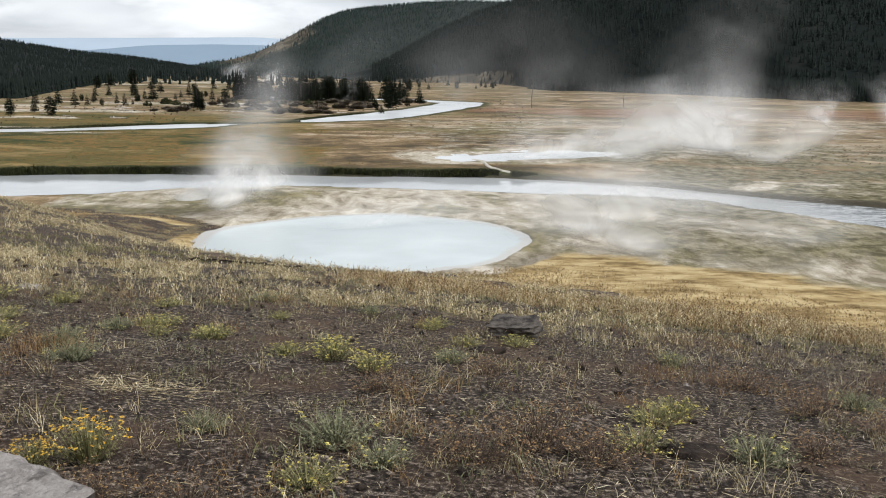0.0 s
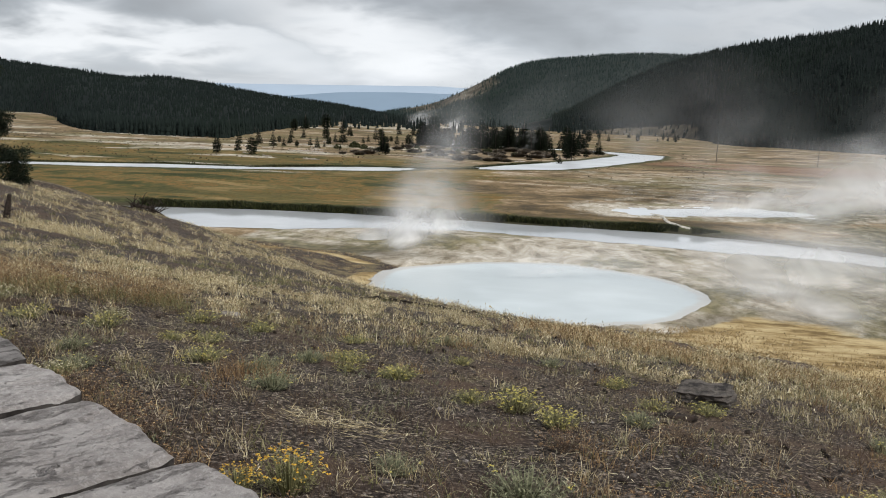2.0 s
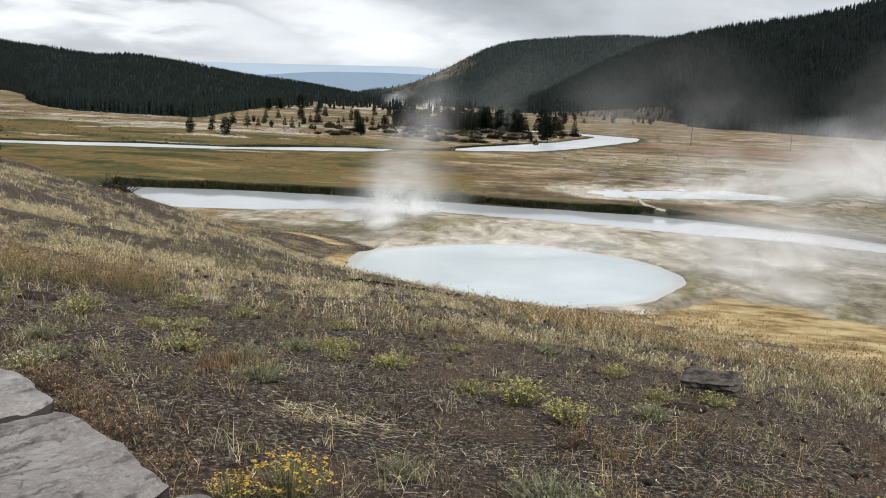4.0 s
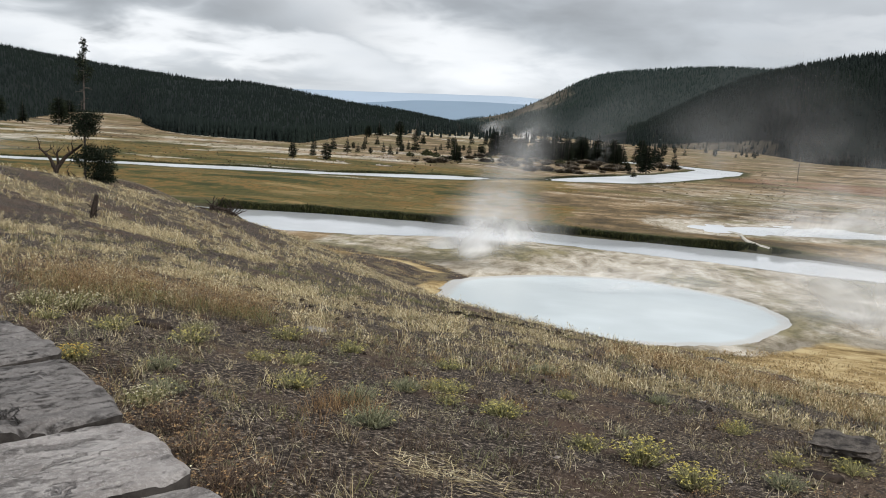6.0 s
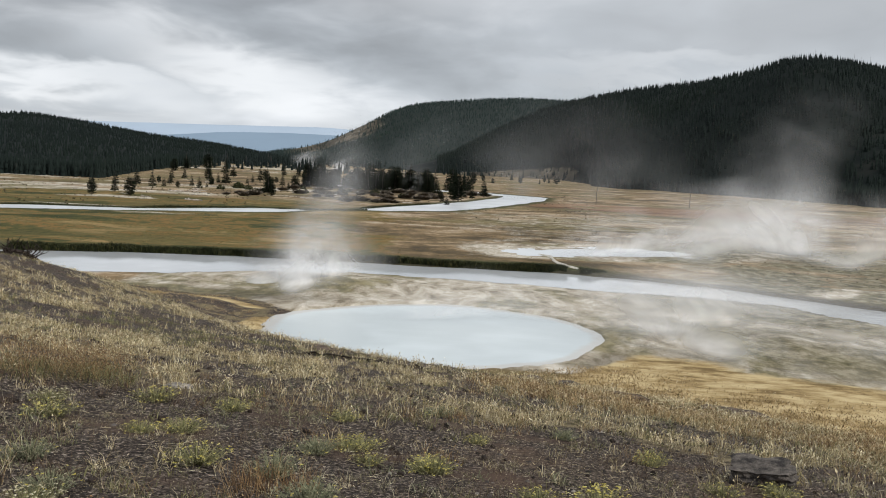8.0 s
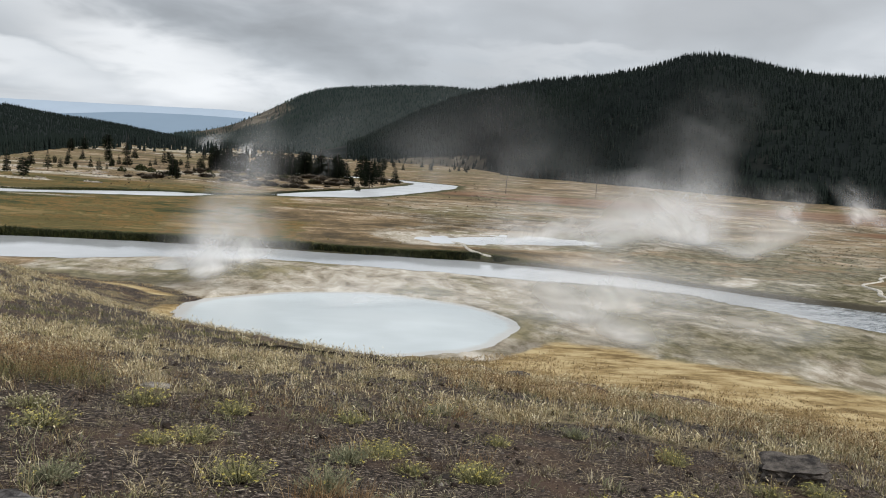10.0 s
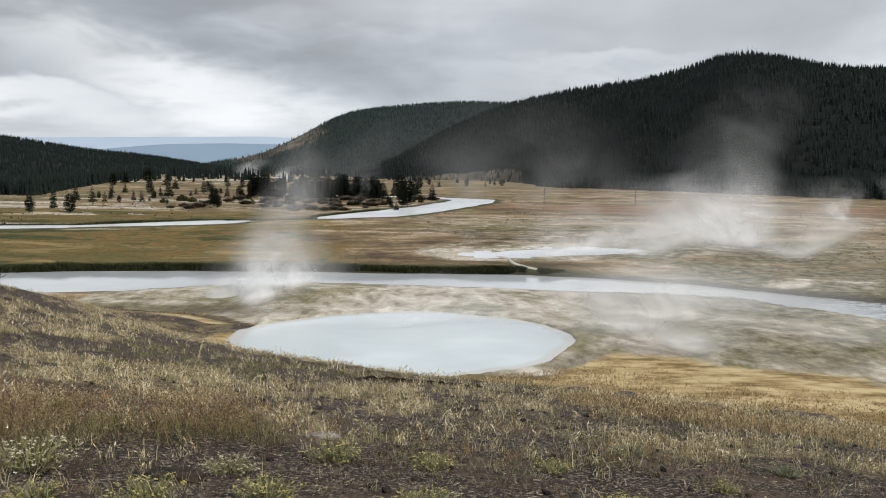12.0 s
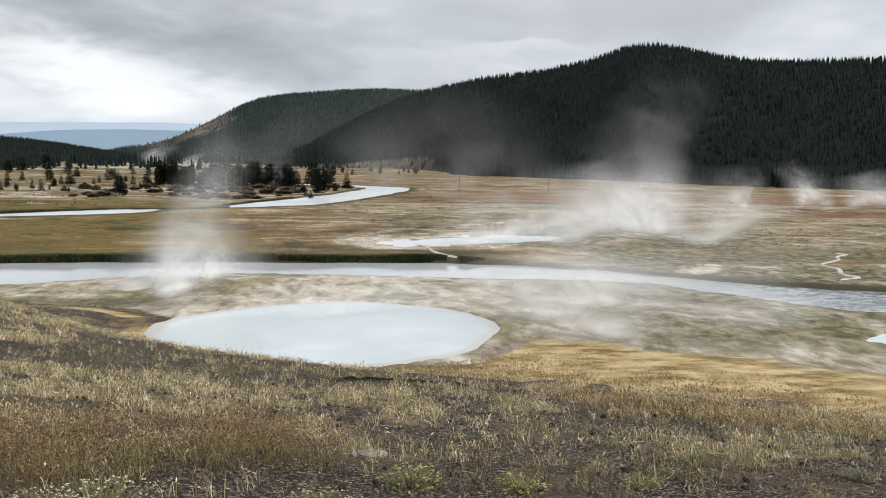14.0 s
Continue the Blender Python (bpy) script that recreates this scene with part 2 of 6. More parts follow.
def stone_material():
    s = Shader("weathered_grey_wall_stone", 0.92, 0.2)
    broad = s.noise(4.0, 6, 0.62)
    c = s.ramp(broad, (0.30, (0.24, 0.22, 0.207)), (0.5, (0.36, 0.33, 0.313)), (0.70, (0.48, 0.447, 0.427)))
    c = s.mix(s.steps(s.noise(55, 6, 0.8), 0.46, 0.62, 0.0, 0.65), c, (0.56, 0.525, 0.50))
    # shallow flaked hollows and dark pits, their shade put into the colour
    flake = s.noise(9, 7, 0.72, s.stretched(1.5, 0.8, 1))
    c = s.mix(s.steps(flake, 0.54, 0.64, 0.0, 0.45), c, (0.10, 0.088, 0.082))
    pits = s.steps(s.cells(34, s.stretched(0.8, 1.2, 1)), 0.05, 0.22, 0.8, 0.0)
    c = s.mix(s.math("MULTIPLY", pits, s.steps(s.noise(7, 4, 0.6), 0.47, 0.58)), c, (0.085, 0.074, 0.07))
    # thin splits that run across the wall with the grain of the stone, painted dark as shaded cracks
    ridge = s.math("ABSOLUTE", s.math("SUBTRACT", s.noise(3.0, 6, 0.62, s.stretched(3.4, 0.9, 1), 0.7), 0.5))
    split = s.math("MULTIPLY", s.steps(ridge, 0.0, 0.022, 1.0, 0.0), s.steps(s.noise(5, 4, 0.6, s.stretched(1, 0.6, 1, (3, 7, 1))), 0.44, 0.56))
    c = s.mix(s.math("MULTIPLY", split, s.steps(s.attribute("exposure_tone"), 0.0, 0.6, 0.15, 0.85)), c, (0.03, 0.026, 0.024))
    # further slabs are darkened in colour to follow a dimmer exposure
    c = s.mix(s.math("MULTIPLY", s.attribute("exposure_tone"), s.steps(s.noise(6, 5, 0.65), 0.3, 0.6, 0.6, 1.0)), c, (0.085, 0.081, 0.078))
    # shade of the steps and cracks, painted along the creases
    c = s.mix(s.math("MULTIPLY", s.steps(s.attribute("crease_shade"), 0.1, 0.9), s.steps(s.noise(30, 5, 0.7), 0.38, 0.6, 0.2, 0.9)), c, (0.035, 0.031, 0.029))
    c = s.mix(s.math("MULTIPLY", s.each(), 0.25), c, (0.24, 0.213, 0.198))
    s.colour(c)
    rough = s.math("ADD", s.noise(70, 6, 0.75), s.math("MULTIPLY", s.noise(16, 6, 0.65), 1.4))
    s.bump(s.math("ADD", rough, s.math("ADD", s.steps(flake, 0.54, 0.64, 0.0, -1.2), s.math("MULTIPLY", split, -2.0))), 1.0, 0.012)
    return s.mat


def plain_material(name, dark, light, scale, rough=0.9, bump=0.4, depth=0.01, specular=0.2):
    s = Shader(name, rough, specular)
    s.colour(s.ramp(s.noise(scale, 6, 0.65), (0.3, dark), (0.7, light)))
    s.bump(s.noise(scale * 4, 5, 0.7), bump, depth)
    return s.mat


def leaf_material(name, *stops, rough=0.8):
    """Blades, needles and leaves: each loose piece takes its own shade."""
    s = Shader(name, rough, 0.2)
    shade = s.ramp(s.island(), *stops, tight=1.0)
    s.colour(s.mix(s.steps(s.noise(2.3, 3), 0.38, 0.65, 0.0, 0.28), shade, tuple(0.5 * v for v in stops[0][1])))
    return s.mat


def tree_material(name, dark, light):
    s = Shader(name, 0.85, 0.15)
    c = s.ramp(s.island(), (0.0, dark), (1.0, light), tight=1.0)
    s.colour(s.mix(s.math("MULTIPLY", s.each(), 0.4), c, tuple(0.6 * v for v in dark)))
    return s.mat


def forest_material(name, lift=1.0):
    """Needles of a far conifer wood, bluish for the haze; lift pales them as distance haze would."""
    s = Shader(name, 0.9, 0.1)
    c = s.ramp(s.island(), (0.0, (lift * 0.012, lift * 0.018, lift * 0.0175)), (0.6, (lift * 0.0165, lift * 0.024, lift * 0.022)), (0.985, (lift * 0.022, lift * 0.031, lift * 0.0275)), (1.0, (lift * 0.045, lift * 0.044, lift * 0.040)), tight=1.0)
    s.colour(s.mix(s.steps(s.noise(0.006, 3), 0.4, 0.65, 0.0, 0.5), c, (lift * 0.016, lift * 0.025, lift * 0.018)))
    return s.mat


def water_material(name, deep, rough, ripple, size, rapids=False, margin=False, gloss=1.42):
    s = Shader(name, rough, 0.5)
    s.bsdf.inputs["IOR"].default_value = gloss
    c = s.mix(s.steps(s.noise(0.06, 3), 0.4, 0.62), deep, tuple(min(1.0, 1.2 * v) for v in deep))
    wave = s.noise(size, 3, 0.6, s.stretched(0.5, 1.4, 1))
    if rapids:
        # broken water where the bed falls to the east
        split = s.tree.nodes.new("ShaderNodeSeparateXYZ")
        s.link(s.coord, split.inputs[0])
        fall = s.steps(split.outputs[0], 36, 50)
        chop = s.noise(0.9, 5, 0.7, s.stretched(0.45, 1.3, 1), 0.8)
        c = s.mix(s.math("MULTIPLY", fall, s.steps(chop, 0.46, 0.56, 0.85, 0.0)), c, (0.10, 0.115, 0.12))
        wave = s.math("ADD", wave, s.math("MULTIPLY", s.math("MULTIPLY", fall, chop), 4.0))
    if margin:
        # the shallow pinkish rim
        c = s.mix(s.steps(s.math("ADD", s.attribute("depth"), s.math("MULTIPLY", s.math("SUBTRACT", s.noise(0.5, 5, 0.65), 0.5), 0.9)), 0.0, 0.7, 0.7, 0.0), c, (0.52, 0.48, 0.42))
    s.colour(c)
    s.bump(wave, ripple, 0.12)
    return s.mat


def steam_material():
    s = Shader("drifting_white_steam", 1.0, 0.0)
    nodes = s.tree.nodes
    shift = nodes.new("ShaderNodeVectorMath")
    s.link(s.coord, shift.inputs[0])
    s.link(s.math("MULTIPLY", s.each(), 40.0), shift.inputs[1])
    billow = s.noise(1.5, 3, 0.5, shift.outputs[0], 0.7)
    wisp = s.noise(4.5, 5, 0.55, shift.outputs[0], 0.9)
    cloud = s.math("ADD", s.math("MULTIPLY", billow, 0.6), s.math("MULTIPLY", wisp, 0.4))
    puffs = s.steps(cloud, 0.26, 0.66, 0.0, 1.0)
    amount = s.math("MINIMUM", s.math("MULTIPLY", s.attribute("fade"), puffs), 0.94)
    front = nodes.new("ShaderNodeBsdfDiffuse")
    front.inputs["Color"].default_value = (0.95, 0.95, 0.95, 1)
    back = nodes.new("ShaderNodeBsdfTranslucent")
    back.inputs["Color"].default_value = (0.9, 0.9, 0.9, 1)
    body = nodes.new("ShaderNodeMixShader")
    body.inputs[0].default_value = 0.3
    s.link(front.outputs[0], body.inputs[1])
    s.link(back.outputs[0], body.inputs[2])
    open_air = nodes.new("ShaderNodeBsdfTransparent")
    blend = nodes.new("ShaderNodeMixShader")
    s.link(amount, blend.inputs[0])
    s.link(open_air.outputs[0], blend.inputs[1])
    s.link(body.outputs[0], blend.inputs[2])
    s.link(blend.outputs[0], s.out.inputs["Surface"])
    return s.mat


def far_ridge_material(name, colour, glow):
    """Ridges kilometres off, of which only the blue air is seen: haze painted into colour and emission."""
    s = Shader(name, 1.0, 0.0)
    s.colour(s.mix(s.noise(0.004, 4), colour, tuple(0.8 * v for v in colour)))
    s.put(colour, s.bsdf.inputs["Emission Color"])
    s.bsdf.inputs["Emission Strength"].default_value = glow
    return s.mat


GROUND = ground_material()
STONE = stone_material()
# slab sides coloured dark for the shade down in the joints
SLAB_SHADE = plain_material("shaded_slab_side", (0.022, 0.019, 0.017), (0.075, 0.066, 0.06), 14)
MORTAR = plain_material("dark_mortar", (0.012, 0.011, 0.010), (0.035, 0.031, 0.028), 20)
ROCK = plain_material("dark_lichened_rock", (0.035, 0.031, 0.029), (0.15, 0.13, 0.112), 9, bump=0.8, depth=0.02)
PEBBLE = leaf_material("gravel_pebbles", (0.0, (0.022, 0.018, 0.016)), (0.7, (0.065, 0.055, 0.049)), (0.93, (0.15, 0.13, 0.118)), (1.0, (0.34, 0.31, 0.285)))
BARK = plain_material("brown_bark", (0.016, 0.012, 0.010), (0.060, 0.044, 0.035), 14, bump=0.9, depth=0.02)
TRUNK = plain_material("grey_conifer_trunk", (0.05, 0.042, 0.036), (0.16, 0.135, 0.115), 5)
POLE = plain_material("weathered_pole_wood", (0.045, 0.035, 0.028), (0.10, 0.08, 0.065), 3)
STRAW = leaf_material("dry_straw_grass", (0.0, (0.12, 0.09, 0.045)), (0.3, (0.36, 0.28, 0.145)), (0.65, (0.68, 0.57, 0.34)), (1.0, (0.90, 0.82, 0.60)))
RUSSET = leaf_material("russet_seed_grass", (0.0, (0.075, 0.045, 0.028)), (0.5, (0.23, 0.14, 0.068)), (0.85, (0.42, 0.265, 0.125)), (1.0, (0.54, 0.40, 0.22)))
WITHERED = leaf_material("withered_brown_herbs", (0.0, (0.045, 0.030, 0.022)), (0.6, (0.115, 0.075, 0.052)), (1.0, (0.25, 0.19, 0.13)))
SEEDS = leaf_material("pale_seed_heads", (0.0, (0.26, 0.20, 0.10)), (0.5, (0.60, 0.50, 0.295)), (1.0, (0.86, 0.77, 0.54)))
OLIVE = leaf_material("olive_green_herbs", (0.0, (0.07, 0.07, 0.03)), (0.5, (0.20, 0.19, 0.082)), (1.0, (0.37, 0.345, 0.17)))
DRY_HERB = leaf_material("dry_grey_green_herbs", (0.0, (0.07, 0.06, 0.035)), (0.5, (0.20, 0.175, 0.105)), (0.85, (0.36, 0.32, 0.20)), (1.0, (0.55, 0.50, 0.36)))
SAGE = leaf_material("grey_green_sage_leaves", (0.0, (0.075, 0.08, 0.045)), (0.5, (0.19, 0.195, 0.115)), (1.0, (0.33, 0.325, 0.20)))
ORANGE = leaf_material("orange_yellow_flower_heads", (0.0, (0.42, 0.22, 0.03)), (0.5, (0.68, 0.40, 0.045)), (1.0, (0.75, 0.56, 0.12)))
YELLOW = leaf_material("yellow_flower_heads", (0.0, (0.34, 0.28, 0.05)), (0.5, (0.55, 0.47, 0.10)), (1.0, (0.70, 0.63, 0.26)))
CREAM = leaf_material("cream_flower_heads", (0.0, (0.36, 0.32, 0.20)), (0.5, (0.58, 0.53, 0.36)), (1.0, (0.72, 0.68, 0.52)))
SEDGE = leaf_material("dark_green_sedge", (0.0, (0.012, 0.017, 0.006)), (0.5, (0.028, 0.036, 0.012)), (0.85, (0.058, 0.062, 0.02)), (1.0, (0.14, 0.12, 0.045)))
NEEDLES = tree_material("dark_pine_needles", (0.009, 0.014, 0.009), (0.030, 0.038, 0.020))
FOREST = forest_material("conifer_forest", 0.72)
# the middle hill's wood, with aerial haze put into its colour
HAZY_FOREST = forest_material("hazy_conifer_forest", 1.55)
# pale bases of both river waters put part of the reflected sky into the colour
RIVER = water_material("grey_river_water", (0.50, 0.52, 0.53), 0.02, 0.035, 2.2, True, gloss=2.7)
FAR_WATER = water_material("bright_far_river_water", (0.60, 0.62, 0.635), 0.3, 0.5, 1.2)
POOL = water_material("milky_blue_hot_spring", (0.545, 0.60, 0.61), 0.12, 0.05, 1.2, margin=True)
GOLD = leaf_material("golden_dry_grass", (0.0, (0.14, 0.095, 0.048)), (0.4, (0.40, 0.285, 0.14)), (0.8, (0.62, 0.48, 0.27)), (1.0, (0.78, 0.67, 0.46)))
STEAM = steam_material()


# ---------------------------------------------------------------- mesh helpers
def mesh_of(name, verts, faces, material, smooth=False):
    me = bpy.data.meshes.new(name)
    verts = np.asarray(verts, np.float32)
    if isinstance(faces, np.ndarray):
        count, corner = faces.shape
        me.vertices.add(len(verts))
        me.vertices.foreach_set("co", verts.ravel())
        me.loops.add(count * corner)
        me.loops.foreach_set("vertex_index", faces.astype(np.int32).ravel())
        me.polygons.add(count)
        me.polygons.foreach_set("loop_start", np.arange(0, count * corner, corner, dtype=np.int32))
        me.update(calc_edges=True)
    else:
        me.from_pydata([tuple(v) for v in verts.tolist()], [], faces)
    me.polygons.foreach_set("use_smooth", np.full(len(me.polygons), smooth))
    me.materials.append(material)
    return me


def bm_mesh(name, bm, material, smooth=False):
    me = bpy.data.meshes.new(name)
    for f in bm.faces:
        f.smooth = smooth
    bm.to_mesh(me)
    bm.free()
    me.materials.append(material)
    return me


def part(name, me, parent, label=""):
    ob = new(name, me)
    ob.parent = parent
    return tagged(ob, label)


def attribute(me, name, values):
    me.attributes.new(name, "FLOAT", "POINT").data.foreach_set("value", np.asarray(values, np.float32))


def lattice(x, y, seed=0):
    """Smooth value noise, 0 to 1, on arrays."""
    x, y = np.asarray(x, float), np.asarray(y, float)
    i, j = np.floor(x).astype(np.int64), np.floor(y).astype(np.int64)
    u, v = x - i, y - j
    u, v = u * u * (3 - 2 * u), v * v * (3 - 2 * v)

    def knot(a, b):
        n = (a * 374761393 + b * 668265263 + seed * 974634777) & 0x7FFFFFFF
        n = ((n ^ (n >> 13)) * 1274126177) & 0x7FFFFFFF
        return ((n ^ (n >> 16)) & 0xFFFF) / 65535.0

    return (knot(i, j) * (1 - u) + knot(i + 1, j) * u) * (1 - v) + (knot(i, j + 1) * (1 - u) + knot(i + 1, j + 1) * u) * v


def fractal(x, y, octaves=4, seed=0):
    total, size = 0.0, 0.5
    for o in range(octaves):
        total = total + size * lattice(x * 2**o, y * 2**o, seed + o)
        size *= 0.5
    return total / (1 - 0.5**octaves)


def smooth(v, lo, hi):
    t = np.clip((v - lo) / (hi - lo), 0, 1)
    return t * t * (3 - 2 * t)

# ---------------------------------------------------------------- the lie of the land
VALLEY, RIVER_LEVEL, POOL_LEVEL = -14.5, -14.9, -14.2
NEAR_RIVER = ((-260, 60, 10), (-140, 98, 10), (-76, 110, 11), (-58, 114.5, 12), (-46, 115.5, 12.6), (-37, 117.5, 10.8), (-27, 122, 7.4), (-18, 121.6, 7.2), (-8, 120.2, 8.4),
              (4, 120.2, 9.2), (14, 118, 8.2), (25, 114.8, 6.4), (35, 109.4, 4.6), (41, 103, 6.5), (50, 95, 9.5), (62, 90, 11), (90, 76, 13), (140, 50, 12), (240, -10, 12))
# the far river slips out of sight behind a grassy bar before it widens again
FAR_RIVER = ((-330, 120, 4), (-230, 156, 5), (-163, 191, 4.5), (-141, 199, 6.5), (-128, 207, 7), (-104, 214.5, 4.6), (-87, 227, 7.5), (-75, 237, 8), (-69, 243, 3), (-63, 248, -4), (-52, 257, -4),
             (-46, 264, 6), (-35, 281, 11.5), (-25, 308, 11), (-13, 348, 10.5), (-3, 392, 11), (0, 425, 10), (-30, 455, 9), (-110, 475, 9))


def shore(x, y, line):
    """How far inside (positive) or outside a river a place lies, in metres."""
    best = np.full(np.shape(x), -1e9)
    for (ax, ay, aw), (bx, by, bw) in zip(line, line[1:]):
        dx, dy = bx - ax, by - ay
        t = np.clip(((x - ax) * dx + (y - ay) * dy) / (dx * dx + dy * dy), 0, 1)
        best = np.maximum(best, aw + (bw - aw) * t - np.hypot(x - ax - t * dx, y - ay - t * dy))
    return best


def pool_inside(x, y):
    """Inside the hot spring, in metres: a rounded oval with an uneven rim."""
    u, v = (x + 9.0) / 15.0, (y - 76.6) / 14.2
    turn = np.arctan2(v, u)
    rim = 1 + 0.035 * np.sin(2 * turn + 0.6) + 0.018 * np.sin(5 * turn) + 0.012 * np.sin(9 * turn + 1) + 0.004 * np.sin(23 * turn + 2) + 0.003 * np.sin(41 * turn)
    return (rim - np.hypot(u, v)) * 14.5


def spring_inside(x, y):
    """The shallow steaming runoff beyond the river."""
    u, v = (x - 16) / 15.0, (y - 161 - 0.35 * (x - 14)) / 7.0
    return (1 - np.hypot(u, v)) * 8 + 3.0 * (fractal(x * 0.15, y * 0.15, 3, 9) - 0.5)


def side_pool_inside(x, y):
    """A small white pool between the basin and the rapids."""
    u, v = (x - 47.5) / 8.6, (y - 73.2 - 0.12 * (x - 47.5)) / 3.4
    return (1 - np.hypot(u, v)) * 4 + 0.9 * (fractal(x * 0.5, y * 0.5, 3, 12) - 0.5)


KNOLLS = ((-31.0, 47.4, -5.75, 4.4, 7.0), (-52.6, 61.2, -5.3, 6.0, 9.0))  # where the root pile and the tall pine stand


def slope_height(x, y):
    s = np.sqrt(x * x + 4)
    q = y - (0.1585 * (s - x) / 2 + 0.0238 * ((s - x) / 2) ** 2 - 0.515 * (s + x) / 2)
    q = 0.5 * (q + 1.2 + np.sqrt((q - 1.2) ** 2 + 1.0))
    h = 0.3706 - 0.1415 * q - 0.0028 * q * q - 0.0322 * np.maximum(-x - 19.92, 0) ** 2
    for cx, cy, top, wide, deep in KNOLLS:
        h = np.maximum(h, top - 2.2 * (((x - cx) / wide) ** 2 + ((y - cy) / deep) ** 2))
    return h


def grass_cover(x, y):
    """How thickly dry grass stands on the slope, 0 to 1: ragged patches with bare gravel between."""
    near = y + 0.16 * (np.minimum(x, -1) + 3) - 0.48 * np.maximum(x + 1, 0)
    zone = smooth(near, 5.2, 9.0) * (1 - 0.6 * smooth(y, 19, 28) * smooth(x, -15, -9))
    broad = smooth(fractal(x * 0.36, y * 0.36, 3, 3), 0.36, 0.56)
    broad = np.maximum(broad, 0.75 * smooth(x, -5, -1.5) * smooth(near, 7.5, 9.5) * smooth(17 - y, 0, 3))
    fine_ = smooth(fractal(x * 1.5, y * 1.5, 3, 14), 0.40, 0.60)
    return zone * (0.12 + 0.88 * broad) * (0.15 + 0.85 * fine_)


def toe_inside(x, y):
    """How far inside the slope's low western toe a place lies, in metres."""
    return np.where(x < -20.5, np.interp(x, (-90, -70, -54, -42, -31, -27, -24, -20.5), (92, 95, 94.6, 93, 89, 86.5, 83, 58)) - y, -5.0)


def land(x, y):
    """Height of the ground and the weights of its surfaces."""
    x, y = np.asarray(x, float), np.asarray(y, float)
    hill = slope_height(x, y)
    floor = VALLEY + 0.5 * (fractal(x * 0.05, y * 0.05, 4, 3) - 0.5)
    floor += 0.9 * np.exp(-(((x + 28) / 20) ** 2 + ((y - 103) / 7) ** 2))
    basin = np.exp(-(((x - 10) / 55) ** 2 + ((y - 75) / 30) ** 2))
    floor += basin * 0.35
    toe = toe_inside(x, y)
    floor += 1.5 * smooth(toe, 0, 17) + 0.35 * smooth(toe, 0, 2.5) * (fractal(x * 0.25, y * 0.25, 3, 61) - 0.2)
    floor += 0.22 * (fractal(x * 0.33, y * 0.33, 3, 6) - 0.5) * smooth(np.hypot(x, y), 260, 150)
    far = smooth(np.hypot(x, y), 380, 900)
    floor += far * (1.0 + 4.0 * smooth(-x, 60, 380))
    floor -= 0.33 * smooth(shore(x, y, FAR_RIVER), -26, -6)
    floor = np.maximum(floor, -14.78)
    h = 0.5 * (hill + floor + np.sqrt((hill - floor) ** 2 + 1.2))
    near = np.exp(-np.hypot(x + 2, y - 8) / 14)
    h += (fractal(x * 0.9, y * 0.9, 4, 5) - 0.5) * (0.10 * near + 0.14 * smooth(hill, -14, -9) * (1 - near))
    w = {"slope": np.maximum(smooth(hill - floor, -0.2, 1.6), smooth(toe + 3.0 * (fractal(x * 0.3, y * 0.3, 3, 62) - 0.5), 0.5, 2.0))}
    in_a = shore(x, y, NEAR_RIVER) + 2.2 * (fractal(x * 0.11, y * 0.11, 3, 21) - 0.5)
    in_b = shore(x, y, FAR_RIVER) + 2.0 * (fractal(x * 0.09, y * 0.09, 3, 22) - 0.5)
    in_p, in_s = pool_inside(x, y), spring_inside(x, y)
    wet = np.maximum(in_a, in_b)
    h = np.where(h < -9, h + (-15.6 - h) * smooth(wet, -0.5, 1.1), h)
    rim = smooth(in_p, -9, -3) * smooth(-hill, 11, 13.5)
    h = h + rim * (POOL_LEVEL + 0.10 - h) * (h < -9)
    h = np.where(h < -9, h + (-15.2 - h) * smooth(in_p, -0.4, 1.2), h)
    h = np.where(h < -9, h + (-14.75 - h) * smooth(in_s, -0.6, 1.0), h)
    h = np.where(h < -9, h + (-14.9 - h) * smooth(side_pool_inside(x, y), -0.5, 0.9), h)
    noisy = fractal(x * 0.06, y * 0.06, 4, 31)
    w["straw"] = grass_cover(x, y)
    w["meadow"] = smooth(y - 128 + 8 * noisy, 0, 6) * smooth(262 - y + 20 * noisy - 0.25 * x, 0, 30) * smooth(-26 - x - 0.2 * (y - 160) + 40 * (noisy - 0.5), -12, 18)
    w["crust"] = np.maximum(
        smooth(y - 62 + 0.12 * (x - 5) + 10 * (noisy - 0.5), 0, 6) * smooth(in_a, -70, -40) * smooth(x + 52, 0, 8) * (y < 126),
        0.44 * smooth(x + 24 + 0.2 * (y - 160) + 40 * (noisy - 0.5), 0, 25) * smooth(y - 138, 0, 14) * smooth(330 - y, 0, 60) + 0.5 * smooth(in_s, -16, -1))
    w["crust"] = np.maximum(w["crust"], 0.25 * smooth(y - 212 - 0.35 * np.minimum(x + 75, 0), 0, 20) * (x < -40))
    pale = fractal(x * 0.022, y * 0.05, 4, 33)
    w["crust"] = np.maximum(w["crust"], 0.85 * smooth(pale, 0.54, 0.64) * smooth(y - 205 + 0.25 * (x + 140), 0, 14) * smooth(-x, 60, 110) * smooth(560 - y, 0, 120))
    w["crust"] = np.maximum(w["crust"], smooth(fractal(x * 0.018, y * 0.04, 4, 34), 0.52, 0.62) * smooth(y, 600, 660) * smooth(-x, 20, 90) * smooth(1000 - y, 0, 120))
    w["moss"] = smooth(x - 6, 0, 20) * (y < 110)
    w["mat"] = 0.9 * smooth(x, 16, 34) * smooth(205 - y, 0, 40) * smooth(y, 104, 112) + 0.75 * smooth(x, 4, 22) * smooth(-y, -114, -104) * smooth(y, 62, 70)
